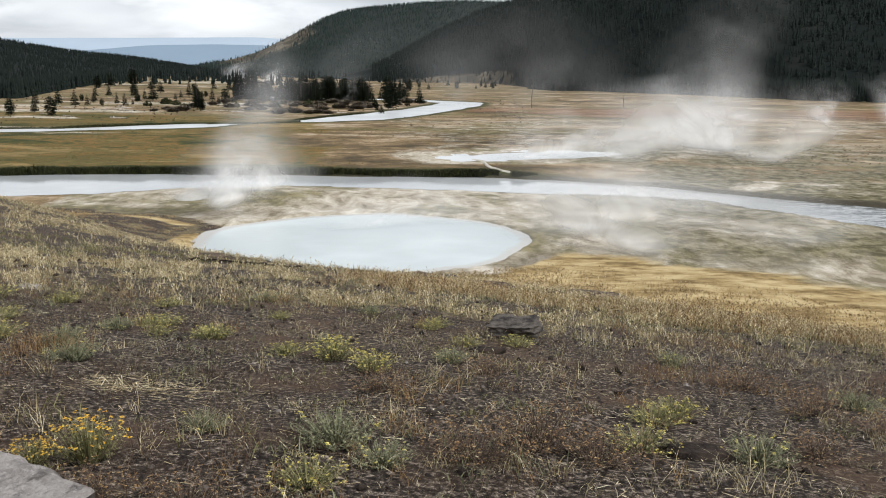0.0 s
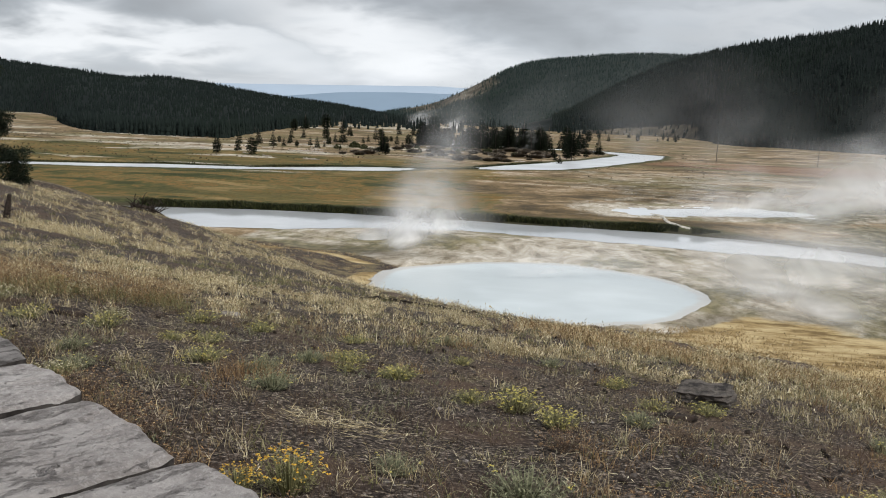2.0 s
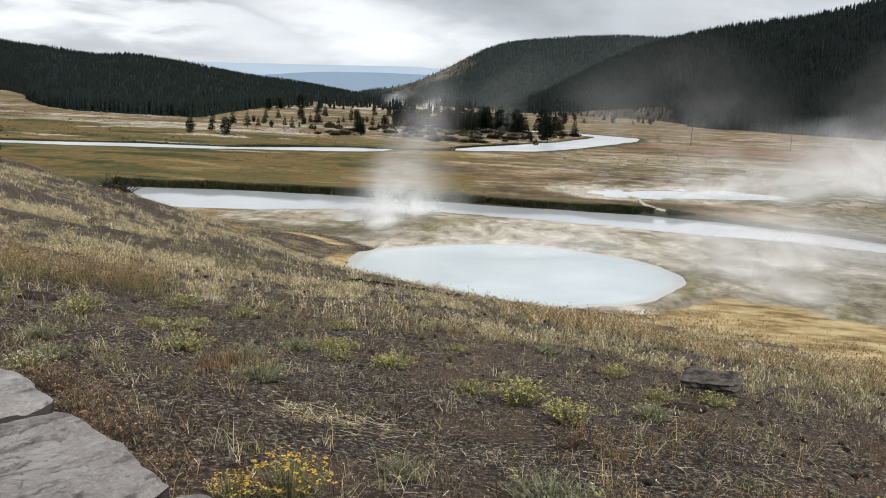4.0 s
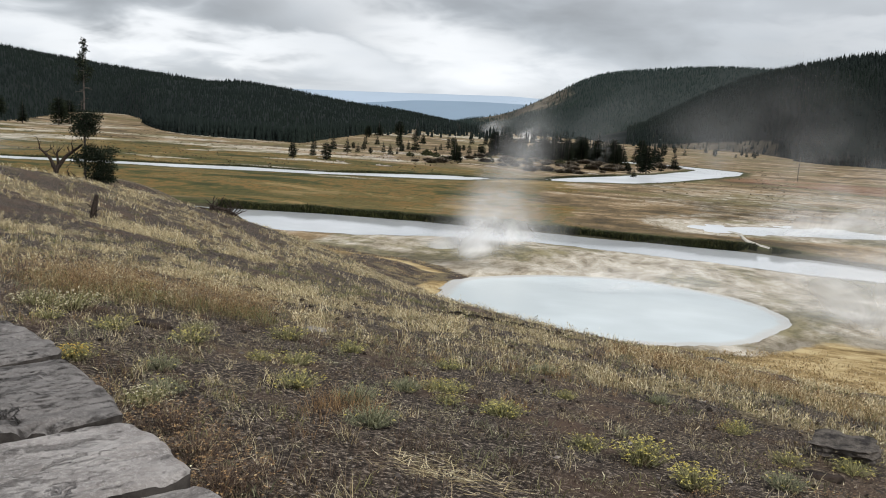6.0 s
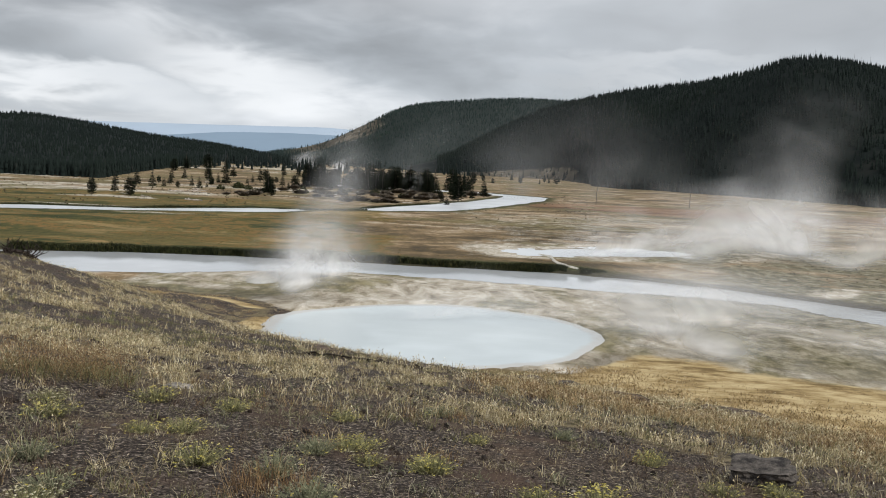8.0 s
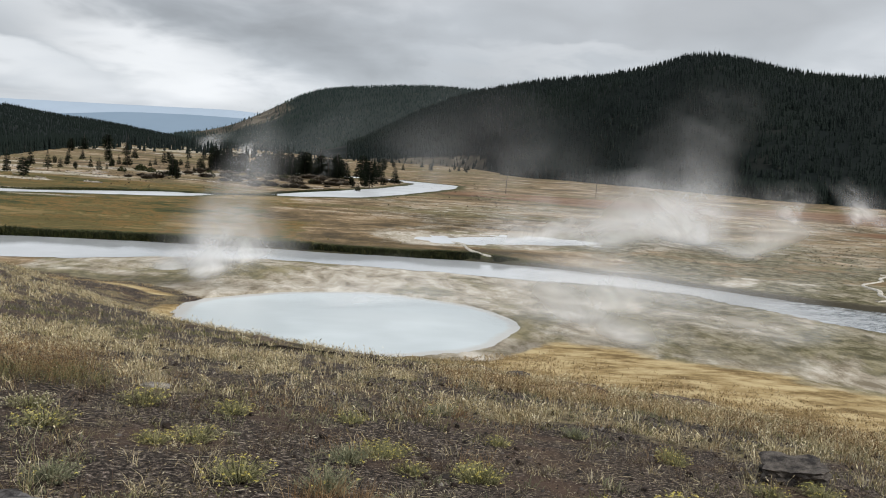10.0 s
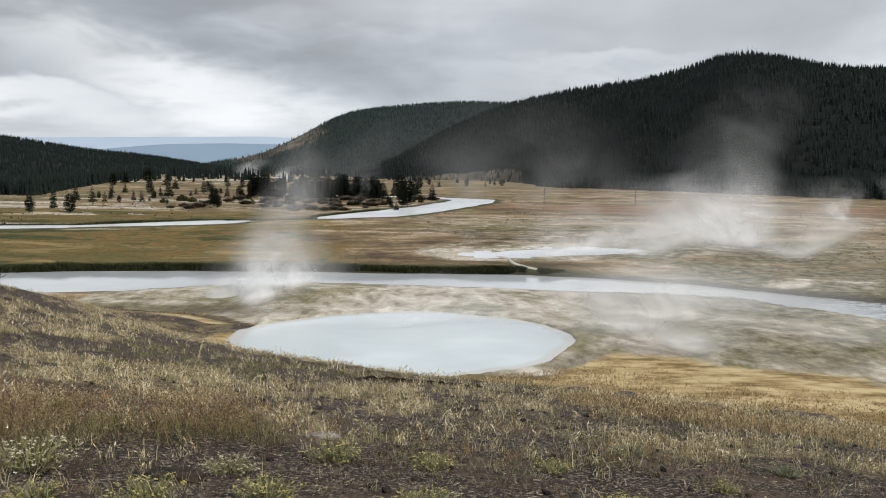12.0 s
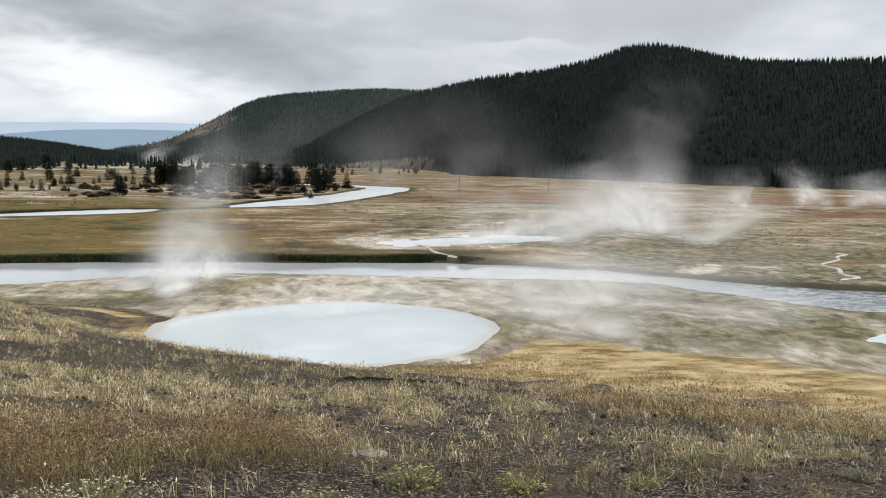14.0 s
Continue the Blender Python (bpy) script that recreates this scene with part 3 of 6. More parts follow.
    w["red"] = 0.95 * np.exp(-(((x - 22) / 22) ** 2 + ((y - 345) / 22) ** 2)) * smooth(pale, 0.40, 0.52) + 0.95 * np.exp(-(((x - 150) / 40) ** 2 + ((y - 238) / 14) ** 2)) + 0.9 * np.exp(-(((x - 62) / 40) ** 2 + ((y - 330) / 45) ** 2)) + 0.9 * np.exp(-(((x - 175) / 60) ** 2 + ((y - 330) / 60) ** 2))
    w["gold"] = 1.1 * smooth(hill, -31, -22) * smooth(-hill, 6.5, 9.5) * smooth(x + 0.2 * (y - 50), -2, 10) * smooth(-in_p, 1, 5) + smooth(toe, 2.5, 5) * smooth(15 - toe, 0, 5) * smooth(fractal(x * 0.12, y * 0.2, 3, 63), 0.42, 0.55)
    w["sedge"] = smooth(in_a, -16, -1) * (y > 100) * smooth(y - (120 - 0.35 * np.maximum(x, 0)), -2, 2) * smooth(30 - x, 0, 25) + 0.8 * smooth(in_b, -10, -1)
    w["damp"] = (0.75 + 0.2 * smooth(x, 8, 16)) * smooth(wet, -1.6 - 2.2 * smooth(x, 8, 20) * (y > 100), -0.1) + 0.3 * smooth(in_s, -1.5, -0.2) + 0.55 * np.exp(-(((x - 8.5) / 6) ** 2 + ((y - 67.5) / 5) ** 2)) * smooth(-in_p, 0.3, 2.0) * (0.35 + 0.9 * noisy) + 0.6 * np.exp(-(((x + 31) / 9) ** 2 + ((y - 90) / 3.6) ** 2)) * smooth(-in_p, 0.3, 2.0)
    return h, w


def level(x, y):
    return float(land(np.array([x]), np.array([y]))[0][0])


def spread(parts_):
    """Grid lines: a list of (start, stop, step), then growing steps outwards."""
    line = []
    for a, b, d in parts_:
        line += list(np.arange(a, b - 1e-6, d))
    return line


def outward(start, step, stop, growth=1.14):
    line, at = [], start
    while abs(at) < stop:
        at += step
        step *= growth
        line.append(at)
    return line


xs = sorted(outward(-150, -1.6, 4400)) + spread([(-150, -60, 1.5), (-60, -12, 1.0), (-12, 7, 0.16), (7, 90, 1.0), (90, 150, 1.5)]) + outward(150, 1.6, 4400)
ys = sorted(outward(-4, -0.5, 900)) + spread([(-4, 1, 0.5), (1, 20, 0.16), (20, 34, 0.5), (34, 180, 0.8), (180, 300, 1.2), (300, 480, 2.0)]) + outward(480, 2.4, 4600)
gx, gy = np.meshgrid(np.array(xs), np.array(ys))
gz, weights = land(gx.ravel(), gy.ravel())
nx, ny = len(xs), len(ys)
corner = (np.arange(ny - 1)[:, None] * nx + np.arange(nx - 1)[None, :]).ravel()
quads = np.stack([corner, corner + 1, corner + nx + 1, corner + nx], 1)
ground_mesh = mesh_of("ground", np.stack([gx.ravel(), gy.ravel(), gz], 1), quads, GROUND, True)
for key, value in weights.items():
    attribute(ground_mesh, key, np.clip(value, 0, 1))
ground = tagged(new("ground", ground_mesh), "grassy gravel slope falling to a pale geyser basin", "ground", kind="structure")


def sheet(name, x0, x1, y0, y1, z, keep, material, step, label, category):
    """A water surface cut to the cells that its basin holds."""
    px, py = np.meshgrid(np.arange(x0, x1 + step, step), np.arange(y0, y1 + step, step))
    rows, cols = px.shape
    inside = keep(px, py)
    start = (np.arange(rows - 1)[:, None] * cols + np.arange(cols - 1)[None, :])
    ok = (inside[:-1, :-1] | inside[1:, :-1] | inside[:-1, 1:] | inside[1:, 1:])
    c = start[ok]
    used, index = np.unique(np.stack([c, c + 1, c + cols + 1, c + cols], 1), return_inverse=True)
    v = np.stack([px.ravel()[used], py.ravel()[used], np.full(len(used), z)], 1)
    ob = new(name, mesh_of(name, v, index.reshape(-1, 4), material, True))
    return tagged(ob, label, category, kind="structure")


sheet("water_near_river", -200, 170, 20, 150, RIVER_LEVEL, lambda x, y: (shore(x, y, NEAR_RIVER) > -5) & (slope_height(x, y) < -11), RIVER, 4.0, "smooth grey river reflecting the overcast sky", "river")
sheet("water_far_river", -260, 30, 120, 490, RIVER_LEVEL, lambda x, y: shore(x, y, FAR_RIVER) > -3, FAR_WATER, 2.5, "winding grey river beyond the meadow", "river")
sheet("water_hot_spring", -30, 12, 56, 96, POOL_LEVEL, lambda x, y: pool_inside(x, y) > -0.6, POOL, 0.7, "pale milky blue steaming hot spring pool", "hot spring")
pool = bpy.data.objects["water_hot_spring"].data
at = np.empty(len(pool.vertices) * 3, np.float32)
pool.vertices.foreach_get("co", at)
attribute(pool, "depth", smooth(pool_inside(at[0::3].astype(float), at[1::3].astype(float)), 0.2, 1.8))
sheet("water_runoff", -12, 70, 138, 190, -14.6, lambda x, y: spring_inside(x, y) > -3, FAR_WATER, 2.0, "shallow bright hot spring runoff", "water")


sheet("water_side_pool", 37, 58, 67, 80, -14.42, lambda x, y: side_pool_inside(x, y) > -1.0, FAR_WATER, 0.8, "small white steaming pool beside the river", "hot spring")


def rill_to_river(t):
    """The bed of the crusted rill from the runoff (0) to the river (1)."""
    return 2.2 + 5.2 * t + 0.5 * math.sin(8 * t), 152.5 - 21.5 * t + 0.8 * math.sin(7 * t)


def rill_of_flats(t):
    """A shorter rill that winds over the eastern flats to the rapids."""
    return 74 - 17 * t + 1.6 * math.sin(9 * t) + 0.8 * math.sin(23 * t), 140 - 30 * t + 1.5 * math.sin(6 * t)


def mineral_channel(bed, wide, label):
    """A pale crusted rill: two raised lips with a shallow bed between."""
    bm = bmesh.new()
    last = None
    for k in range(41):
        t = k / 40
        x, y = bed(t)
        w = wide + 0.08 * math.sin(9 * t + 1) + 0.05 * math.sin(31 * t) + 0.08 * t
        z = level(x, y) + 0.16
        row = [bm.verts.new((x + w * u, y, z + d + 0.03 * math.sin(17 * t + 5 * u))) for u, d in ((-1.5, -0.3), (-0.8, 0.02), (-0.35, -0.05), (0.35, -0.05), (0.8, 0.02), (1.5, -0.3))]
        if last:
            for i in range(5):
                bm.faces.new((last[i], last[i + 1], row[i + 1], row[i]))
        last = row
    tagged(new("mineral_channel", bm_mesh("mineral_channel", bm, WHITE_CRUST, True)), label, "channel", kind="structure")


WHITE_CRUST = plain_material("white_mineral_crust", (0.40, 0.37, 0.31), (0.68, 0.64, 0.57), 1.5)
mineral_channel(rill_to_river, 0.26, "white mineral crusted rill running to the river")
mineral_channel(rill_of_flats, 0.2, "pale crusted rill winding over the grey flats")


# ---------------------------------------------------------------- hills, in turns (degrees from +y) and distance
def hill(name, turns, tops, feet, crests, material, label, step=0.4, tree=9.0, rough=6.0, bare=None):
    """A long hill: its skyline angle, foot and crest distance follow smooth curves of the bearing."""
    az = np.arange(turns[0], turns[1] + step, step)
    r = np.linspace(0, 1.25, 40)
    a, f = np.meshgrid(az, r)
    x, y, z = hill_point(a, f, tops, feet, crests, tree, rough)
    rows, cols = a.shape
    c = (np.arange(rows - 1)[:, None] * cols + np.arange(cols - 1)[None, :]).ravel()
    me = mesh_of(name, np.stack([x.ravel(), y.ravel(), z.ravel()], 1), np.stack([c, c + 1, c + cols + 1, c + cols], 1), material, True)
    if bare:
        attribute(me, "bare", bare(a, f).ravel())
    return tagged(new(name, me), label, "hill", kind="structure")


def right_open(a, f):
    """Treeless tan slope at the western foot."""
    return smooth(4.2 - a, 0, 1.6) * smooth(0.17 - f, 0, 0.09)


def middle_open(a, f):
    """The bare rocky western flank and the open foot below it."""
    return np.maximum(smooth(a, -17.5, -14.5) * smooth(-a, 8.6, 11.0) * smooth(f, 0.40, 0.62), 0.3 * smooth(0.15 - f, 0, 0.1))


def curve(at, knots):
    k = np.array(knots, float)
    fine = np.linspace(k[0, 0], k[-1, 0], 400)
    v = np.interp(fine, k[:, 0], k[:, 1])
    width = max(3, int(400 * 1.6 / (k[-1, 0] - k[0, 0])) | 1)
    v = np.convolve(np.pad(v, width // 2, mode="edge"), np.ones(width) / width, "valid")
    return np.interp(at, fine, v)


def hill_point(a, f, tops, feet, crests, tree=9.0, rough=6.0):
    foot, crest = curve(a, feet), curve(a, crests)
    r = foot + (crest - foot) * f
    top = 1.3 + crest * np.tan(np.radians(curve(a, tops))) - tree
    x, y = r * np.sin(np.radians(a)), r * np.cos(np.radians(a))
    rise = np.where(f < 1, np.sin(np.clip(f, 0, 1) * np.pi / 2) ** 1.15, 1 - 1.2 * (f - 1) ** 2 - 0.35 * (f - 1))
    base = -16.0
    z = base + (top - base) * rise + rough * np.sin(np.pi * np.clip(f, 0, 1)) * (fractal(x * 0.012, y * 0.012, 4, 41) - 0.5) * 2
    return x, y, z


def hill_material(name, dark, light, bare):
    s = Shader(name, 0.95, 0.1)
    c = s.ramp(s.noise(0.02, 6, 0.65), (0.3, dark), (0.7, light))
    c = s.mix(s.steps(s.noise(0.012, 5, 0.6), 0.60, 0.68, 0.0, 0.5), c, bare)
    open_slope = s.ramp(s.noise(0.03, 6, 0.65), (0.3, (0.05, 0.043, 0.032)), (0.5, (0.092, 0.078, 0.057)), (0.7, (0.155, 0.132, 0.098)))
    edge = s.math("ADD", s.attribute("bare"), s.math("MULTIPLY", s.math("SUBTRACT", s.noise(0.03, 5, 0.65), 0.5), 0.9))
    s.colour(s.mix(s.steps(edge, 0.3, 0.7), c, open_slope))
    return s.mat


HILL_FLOOR = hill_material("forest_floor_hillside", (0.0075, 0.011, 0.0105), (0.0115, 0.016, 0.014), (0.024, 0.025, 0.021))
# middle hill floor, lighter and bluer: haze painted into the colour
HAZY_BARE_FLOOR = hill_material("hazy_bare_rocky_hillside", (0.021, 0.028, 0.026), (0.028, 0.036, 0.033), (0.055, 0.053, 0.047))
RIGHT = dict(tops=((-8, 0), (-5, 0.9), (-2, 2.6), (1, 4.0), (3, 4.55), (5, 4.95), (8.6, 5.6), (12.3, 6.2), (14.3, 6.7), (16, 7.35), (17.7, 7.5), (19.5, 7.25), (23, 6.45), (27, 6.2), (33, 6.2), (45, 5.6), (75, 4)),
             feet=((-8, 1000), (2, 940), (3.5, 820), (5.5, 700), (9, 700), (12, 655), (15, 640), (22, 575), (34, 555), (75, 530)), crests=((-8, 1250), (3, 1230), (12, 1010), (18, 960), (33, 960), (75, 900)))
MIDDLE = dict(tops=((-24, -0.5), (-19, -0.1), (-17, 0.4), (-15, 0.8), (-13.5, 1.25), (-12, 1.95), (-10, 3.0), (-8.2, 3.75), (-6.3, 4.1), (-2.8, 4.45), (0, 4.55), (4, 4.5), (9, 4.2), (15, 3)),
              feet=((-24, 1250), (-10, 1120), (15, 1120)), crests=((-24, 1900), (-12, 1700), (0, 1650), (15, 1600)))
LEFT = dict(tops=((-100, 4), (-60, 3.5), (-46, 3.0), (-42.7, 2.7), (-39.5, 2.4), (-36, 1.9), (-33.5, 1.68), (-31.6, 1.85), (-29, 1.58), (-25.3, 1.08), (-23, 0.85), (-20.5, 0.62), (-18.3, 0.3), (-15, -0.3)),
            feet=((-100, 420), (-46, 520), (-43.5, 640), (-41, 880), (-39, 880), (-37.3, 590), (-34.3, 500), (-32, 468), (-28, 470), (-24.5, 640), (-21, 850), (-15, 950)), crests=((-100, 1000), (-46, 1250), (-30, 1400), (-20, 1500), (-15, 1500)))
hill("hill_right", (-8, 75), **RIGHT, material=HILL_FLOOR, label="long steep hill covered in dark conifer forest", bare=right_open)
hill("hill_middle", (-24, 15), **MIDDLE, material=HAZY_BARE_FLOOR, label="forested hill with a bare rocky flank", bare=middle_open)
hill("hill_left", (-100, -15), **LEFT, material=HILL_FLOOR, label="low dark hill covered in conifer forest", tree=6.5)
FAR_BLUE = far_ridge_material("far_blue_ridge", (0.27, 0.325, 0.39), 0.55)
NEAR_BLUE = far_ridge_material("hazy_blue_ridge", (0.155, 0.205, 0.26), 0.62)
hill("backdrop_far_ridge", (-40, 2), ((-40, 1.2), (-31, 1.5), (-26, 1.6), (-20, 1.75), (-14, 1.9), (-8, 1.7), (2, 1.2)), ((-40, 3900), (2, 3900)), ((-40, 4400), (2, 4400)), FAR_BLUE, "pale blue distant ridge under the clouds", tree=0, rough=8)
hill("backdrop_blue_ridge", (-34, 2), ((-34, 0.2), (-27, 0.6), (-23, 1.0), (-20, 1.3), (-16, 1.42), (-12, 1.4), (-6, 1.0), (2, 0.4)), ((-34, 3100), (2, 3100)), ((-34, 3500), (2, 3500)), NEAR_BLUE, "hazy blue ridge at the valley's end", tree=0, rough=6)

# ---------------------------------------------------------------- forests
def conifer_template(rng, tiers=3, sides=5):
    """A small far conifer: stacked ragged skirts, unit height."""
    v, f = [], []
    for k in range(tiers):
        z0, z1 = 0.76 * k / tiers, min(1.0, 0.76 * k / tiers + 0.52 - 0.03 * k)
        r = 0.15 * (1 - 0.78 * k / tiers)
        n = len(v)
        for s in range(sides):
            a = 2 * math.pi * (s + 0.5 * (k % 2)) / sides + rng.uniform(-0.25, 0.25)
            q = r * rng.uniform(0.65, 1.25)
            v.append((q * math.cos(a), q * math.sin(a), z0 + rng.uniform(-0.04, 0.03)))
        v.append((rng.uniform(-0.012, 0.012), rng.uniform(-0.012, 0.012), z1))
        f += [(n + s, n + (s + 1) % sides, n + sides) for s in range(sides)]
    return np.array(v), np.array(f)


def forest(name, places, heights, label, seed, slim=1.0, dead=0.015, needles=None):
    rng = random.Random(seed)
    kinds = [conifer_template(rng) for _ in range(6)]
    verts, faces, at = [], [], 0
    for (x, y, z), h in zip(places, heights):
        v, f = kinds[rng.randrange(6)]
        a, w = rng.uniform(0, 6.28), slim * rng.uniform(0.8, 1.25)
        if rng.random() < dead:
            w, h = w * 0.16, h * rng.uniform(1.0, 1.35)
        c, s = math.cos(a) * h * w, math.sin(a) * h * w
        verts.append(np.stack([v[:, 0] * c - v[:, 1] * s + x, v[:, 0] * s + v[:, 1] * c + y, v[:, 2] * h + z - 0.4], 1))
        faces.append(f + at)
        at += len(v)
    me = mesh_of(name, np.concatenate(verts), np.concatenate(faces), needles or FOREST, True)
    return tagged(new(name, me), label, "forest", kind="stuff")


def hillside_trees(spec, turns, steps_, count, seed, tall=(7, 13), bare=None, tree=9.0):
    rng = np.random.default_rng(seed)
    a = rng.uniform(*turns, count)
    f = rng.uniform(steps_[0], steps_[1], count) ** 0.85
    x, y, z = hill_point(a, f, **spec, tree=tree)
    keep = np.ones(count, bool)
    if bare:
        keep = bare(a, f, x, y, rng)
    h = rng.uniform(*tall, count) * (0.8 + 0.4 * fractal(x * 0.02, y * 0.02, 2, seed))
    return np.stack([x, y, z], 1)[keep], h[keep]


def middle_bare(a, f, x, y, rng):
    gap = middle_open(a, f)
    gap = np.maximum(gap, 0.4 * smooth(fractal(x * 0.011, y * 0.011, 3, 71), 0.64, 0.74))
    return rng.random(len(a)) > gap * 0.9


def right_bare(a, f, x, y, rng):
    gap = 0.5 * smooth(fractal(x * 0.016, y * 0.016, 3, 72), 0.62, 0.72) * smooth(-a, -14, -4)
    gap = np.maximum(gap, 0.85 * right_open(a, f))
    return rng.random(len(a)) > gap * 0.9


forest("forest_right_hill", *hillside_trees(RIGHT, (-6, 40), (0.0, 1.06), 13500, 11, (5, 9.5), right_bare), "dense dark conifers over the whole steep hill", 1)
forest("forest_middle_hill", *hillside_trees(MIDDLE, (-21, 8), (0.0, 1.04), 12500, 12, (4, 7.5), middle_bare), "conifers thinning to a bare flank", 2, needles=HAZY_FOREST)
forest("forest_left_hill", *hillside_trees(LEFT, (-58, -16), (0.0, 1.04), 19000, 13, (4.0, 7.0), tree=6.5), "dark conifers on the low hill", 3)


forest("dead_snags_on_ridge", *hillside_trees(RIGHT, (3, 27), (0.93, 1.03), 90, 17, (7, 13)), "bare dead snags standing above the forested ridge", 7, dead=1.0)


def scattered(count, seed, box, keep, tall):
    rng = np.random.default_rng(seed)
    x, y = rng.uniform(box[0], box[1], count), rng.uniform(box[2], box[3], count)
    ok = keep(x, y, rng)
    x, y = x[ok], y[ok]
    return np.stack([x, y, land(x, y)[0]], 1), rng.uniform(*tall, len(x))


def valley_end(x, y, rng):
    a = np.degrees(np.arctan2(x, y))
    r = np.hypot(x, y)
    grove = smooth(fractal(x * 0.014, y * 0.014, 3, 81), 0.42, 0.58)
    return (a < -3) & (a > -26) & (r > 660) & (r < 1250) & (rng.random(len(x)) < grove * smooth(r, 600, 900) * (0.16 + 0.84 * smooth(-a, 12, 16)))


forest("forest_valley_end", *scattered(5200, 14, (-520, -30, 560, 1240), valley_end, (8, 14)), "open groves of conifers at the valley's end", 4)


def hill_foot(x, y, rng):
    a = np.degrees(np.arctan2(x, y))
    r = np.hypot(x, y)
    return (np.abs(r - curve(a, RIGHT["feet"]) + 12) < 26) & (a > 4.2) & (a < 38)


forest("forest_edge_right", *scattered(11000, 15, (30, 420, 430, 730), hill_foot, (9, 15)), "tall conifers along the foot of the hill", 5)


def left_foot(x, y, rng):
    a = np.degrees(np.arctan2(x, y))
    r = np.hypot(x, y)
    return (np.abs(r - curve(a, LEFT["feet"]) + 5) < 30) & (a > -38) & (a < -22)


forest("forest_edge_left", *scattered(15000, 16, (-400, -150, 400, 760), left_foot, (7, 12)), "dark conifer edge along the meadow", 6, slim=0.85)


# ---------------------------------------------------------------- single trees
def tube(bm, points, radii, sides=6):
    """A bent tapering limb through the given points."""
    rings = []
    for k, (p, r) in enumerate(zip(points, radii)):
        p = Vector(p)
        way = Vector(points[min(k + 1, len(points) - 1)]) - Vector(points[max(k - 1, 0)])
        turn = way.to_track_quat("Z", "Y")
        rings.append([bm.verts.new(p + turn @ Vector((r * math.cos(2 * math.pi * s / sides), r * math.sin(2 * math.pi * s / sides), 0))) for s in range(sides)])
    for a, b in zip(rings, rings[1:]):
        for s in range(sides):
            bm.faces.new((a[s], a[(s + 1) % sides], b[(s + 1) % sides], b[s]))
    bm.faces.new(rings[0][::-1])
    bm.faces.new(rings[-1])


def bough(bm, rng, root, way, length, droop):
    """One drooping spray of needles: several narrow leaves fanned along a twig."""
    side = way.cross(Vector((0, 0, 1))).normalized()
    for k in range(5):
        t = 0.15 + 0.2 * k
        base = root + way * (length * t) + Vector((0, 0, -droop * length * t * t))
        for sign in (-1, 1):
            tip = base + side * (sign * length * rng.uniform(0.22, 0.4) * (1.15 - t)) + way * (length * rng.uniform(0.12, 0.3)) + Vector((0, 0, rng.uniform(-0.12, 0.10) * length))
            mid = base + (tip - base) * 0.5 + Vector((0, 0, length * rng.uniform(0.03, 0.1)))
            wide = way * (length * 0.10)
            a, b, c, d = bm.verts.new(base - wide), bm.verts.new(mid + wide * 0.8), bm.verts.new(tip), bm.verts.new(mid - wide * 0.8)
            bm.faces.new((a, b, c))
            bm.faces.new((a, c, d))


def crown_mesh(name, rng, z0, z1, radius, whorls, profile, gaps=0.0, material=None):
    bm = bmesh.new()
    for k in range(whorls):
        t = (k + rng.uniform(0, 0.7)) / whorls
        z, r = z0 + (z1 - z0) * t, radius * profile(t)
        count = max(4, int(5 + 6 * r / max(radius, 0.1)))
        for s in range(count):
            if rng.random() < gaps:
                continue
            a = 2 * math.pi * (s + rng.random()) / count
            way = Vector((math.cos(a), math.sin(a), rng.uniform(-0.05, 0.35))).normalized()
            bough(bm, rng, Vector((0, 0, z)), way, r * rng.uniform(0.7, 1.15), rng.uniform(0.05, 0.3))
    return bm_mesh(name, bm, material or NEEDLES)


def clump_mesh(name, rng, centres, sprays, size):
    """Rounded masses of needles: short sprays pointing every way from several centres."""
    bm = bmesh.new()
    for cx, cy, cz, r in centres:
        for _ in range(int(sprays * r * r) + 12):
            d = Vector((rng.gauss(0, 1), rng.gauss(0, 1), rng.gauss(0, 0.8))).normalized()
            p = Vector((cx, cy, cz)) + Vector((d.x * r, d.y * r, d.z * r * 0.8)) * rng.uniform(0.35, 1.0)
            n = (d + Vector((rng.uniform(-1, 1), rng.uniform(-1, 1), rng.uniform(-0.6, 1))) * 0.6).normalized()
            u = n * size * rng.uniform(0.7, 1.4)
            w = n.orthogonal().normalized() * size * rng.uniform(0.25, 0.45)
            w.rotate(Matrix.Rotation(rng.uniform(0, 6.28), 3, n))
            a, b, c, e = bm.verts.new(p - u * 0.4), bm.verts.new(p + w), bm.verts.new(p + u), bm.verts.new(p - w)
            bm.faces.new((a, b, c))
            bm.faces.new((a, c, e))
    return bm_mesh(name, bm, NEEDLES)


def pine(seed, height, radius, whorls, profile, base=0.08, gaps=0.1):
    rng = random.Random(seed)
    root = new("pine_tree")
    bm = bmesh.new()
    bend = rng.uniform(-0.02, 0.02)
    tube(bm, [(0, 0, -0.3), (bend * height, 0, height * 0.4), (0, bend * height, height * 0.8), (0, 0, height * 0.98)], [height * 0.022, height * 0.017, height * 0.009, 0.02])
    part("trunk", bm_mesh("trunk", bm, TRUNK), root)
    part("crown", crown_mesh("crown", rng, height * base, height * 0.97, radius, whorls, profile, gaps), root)
    return root


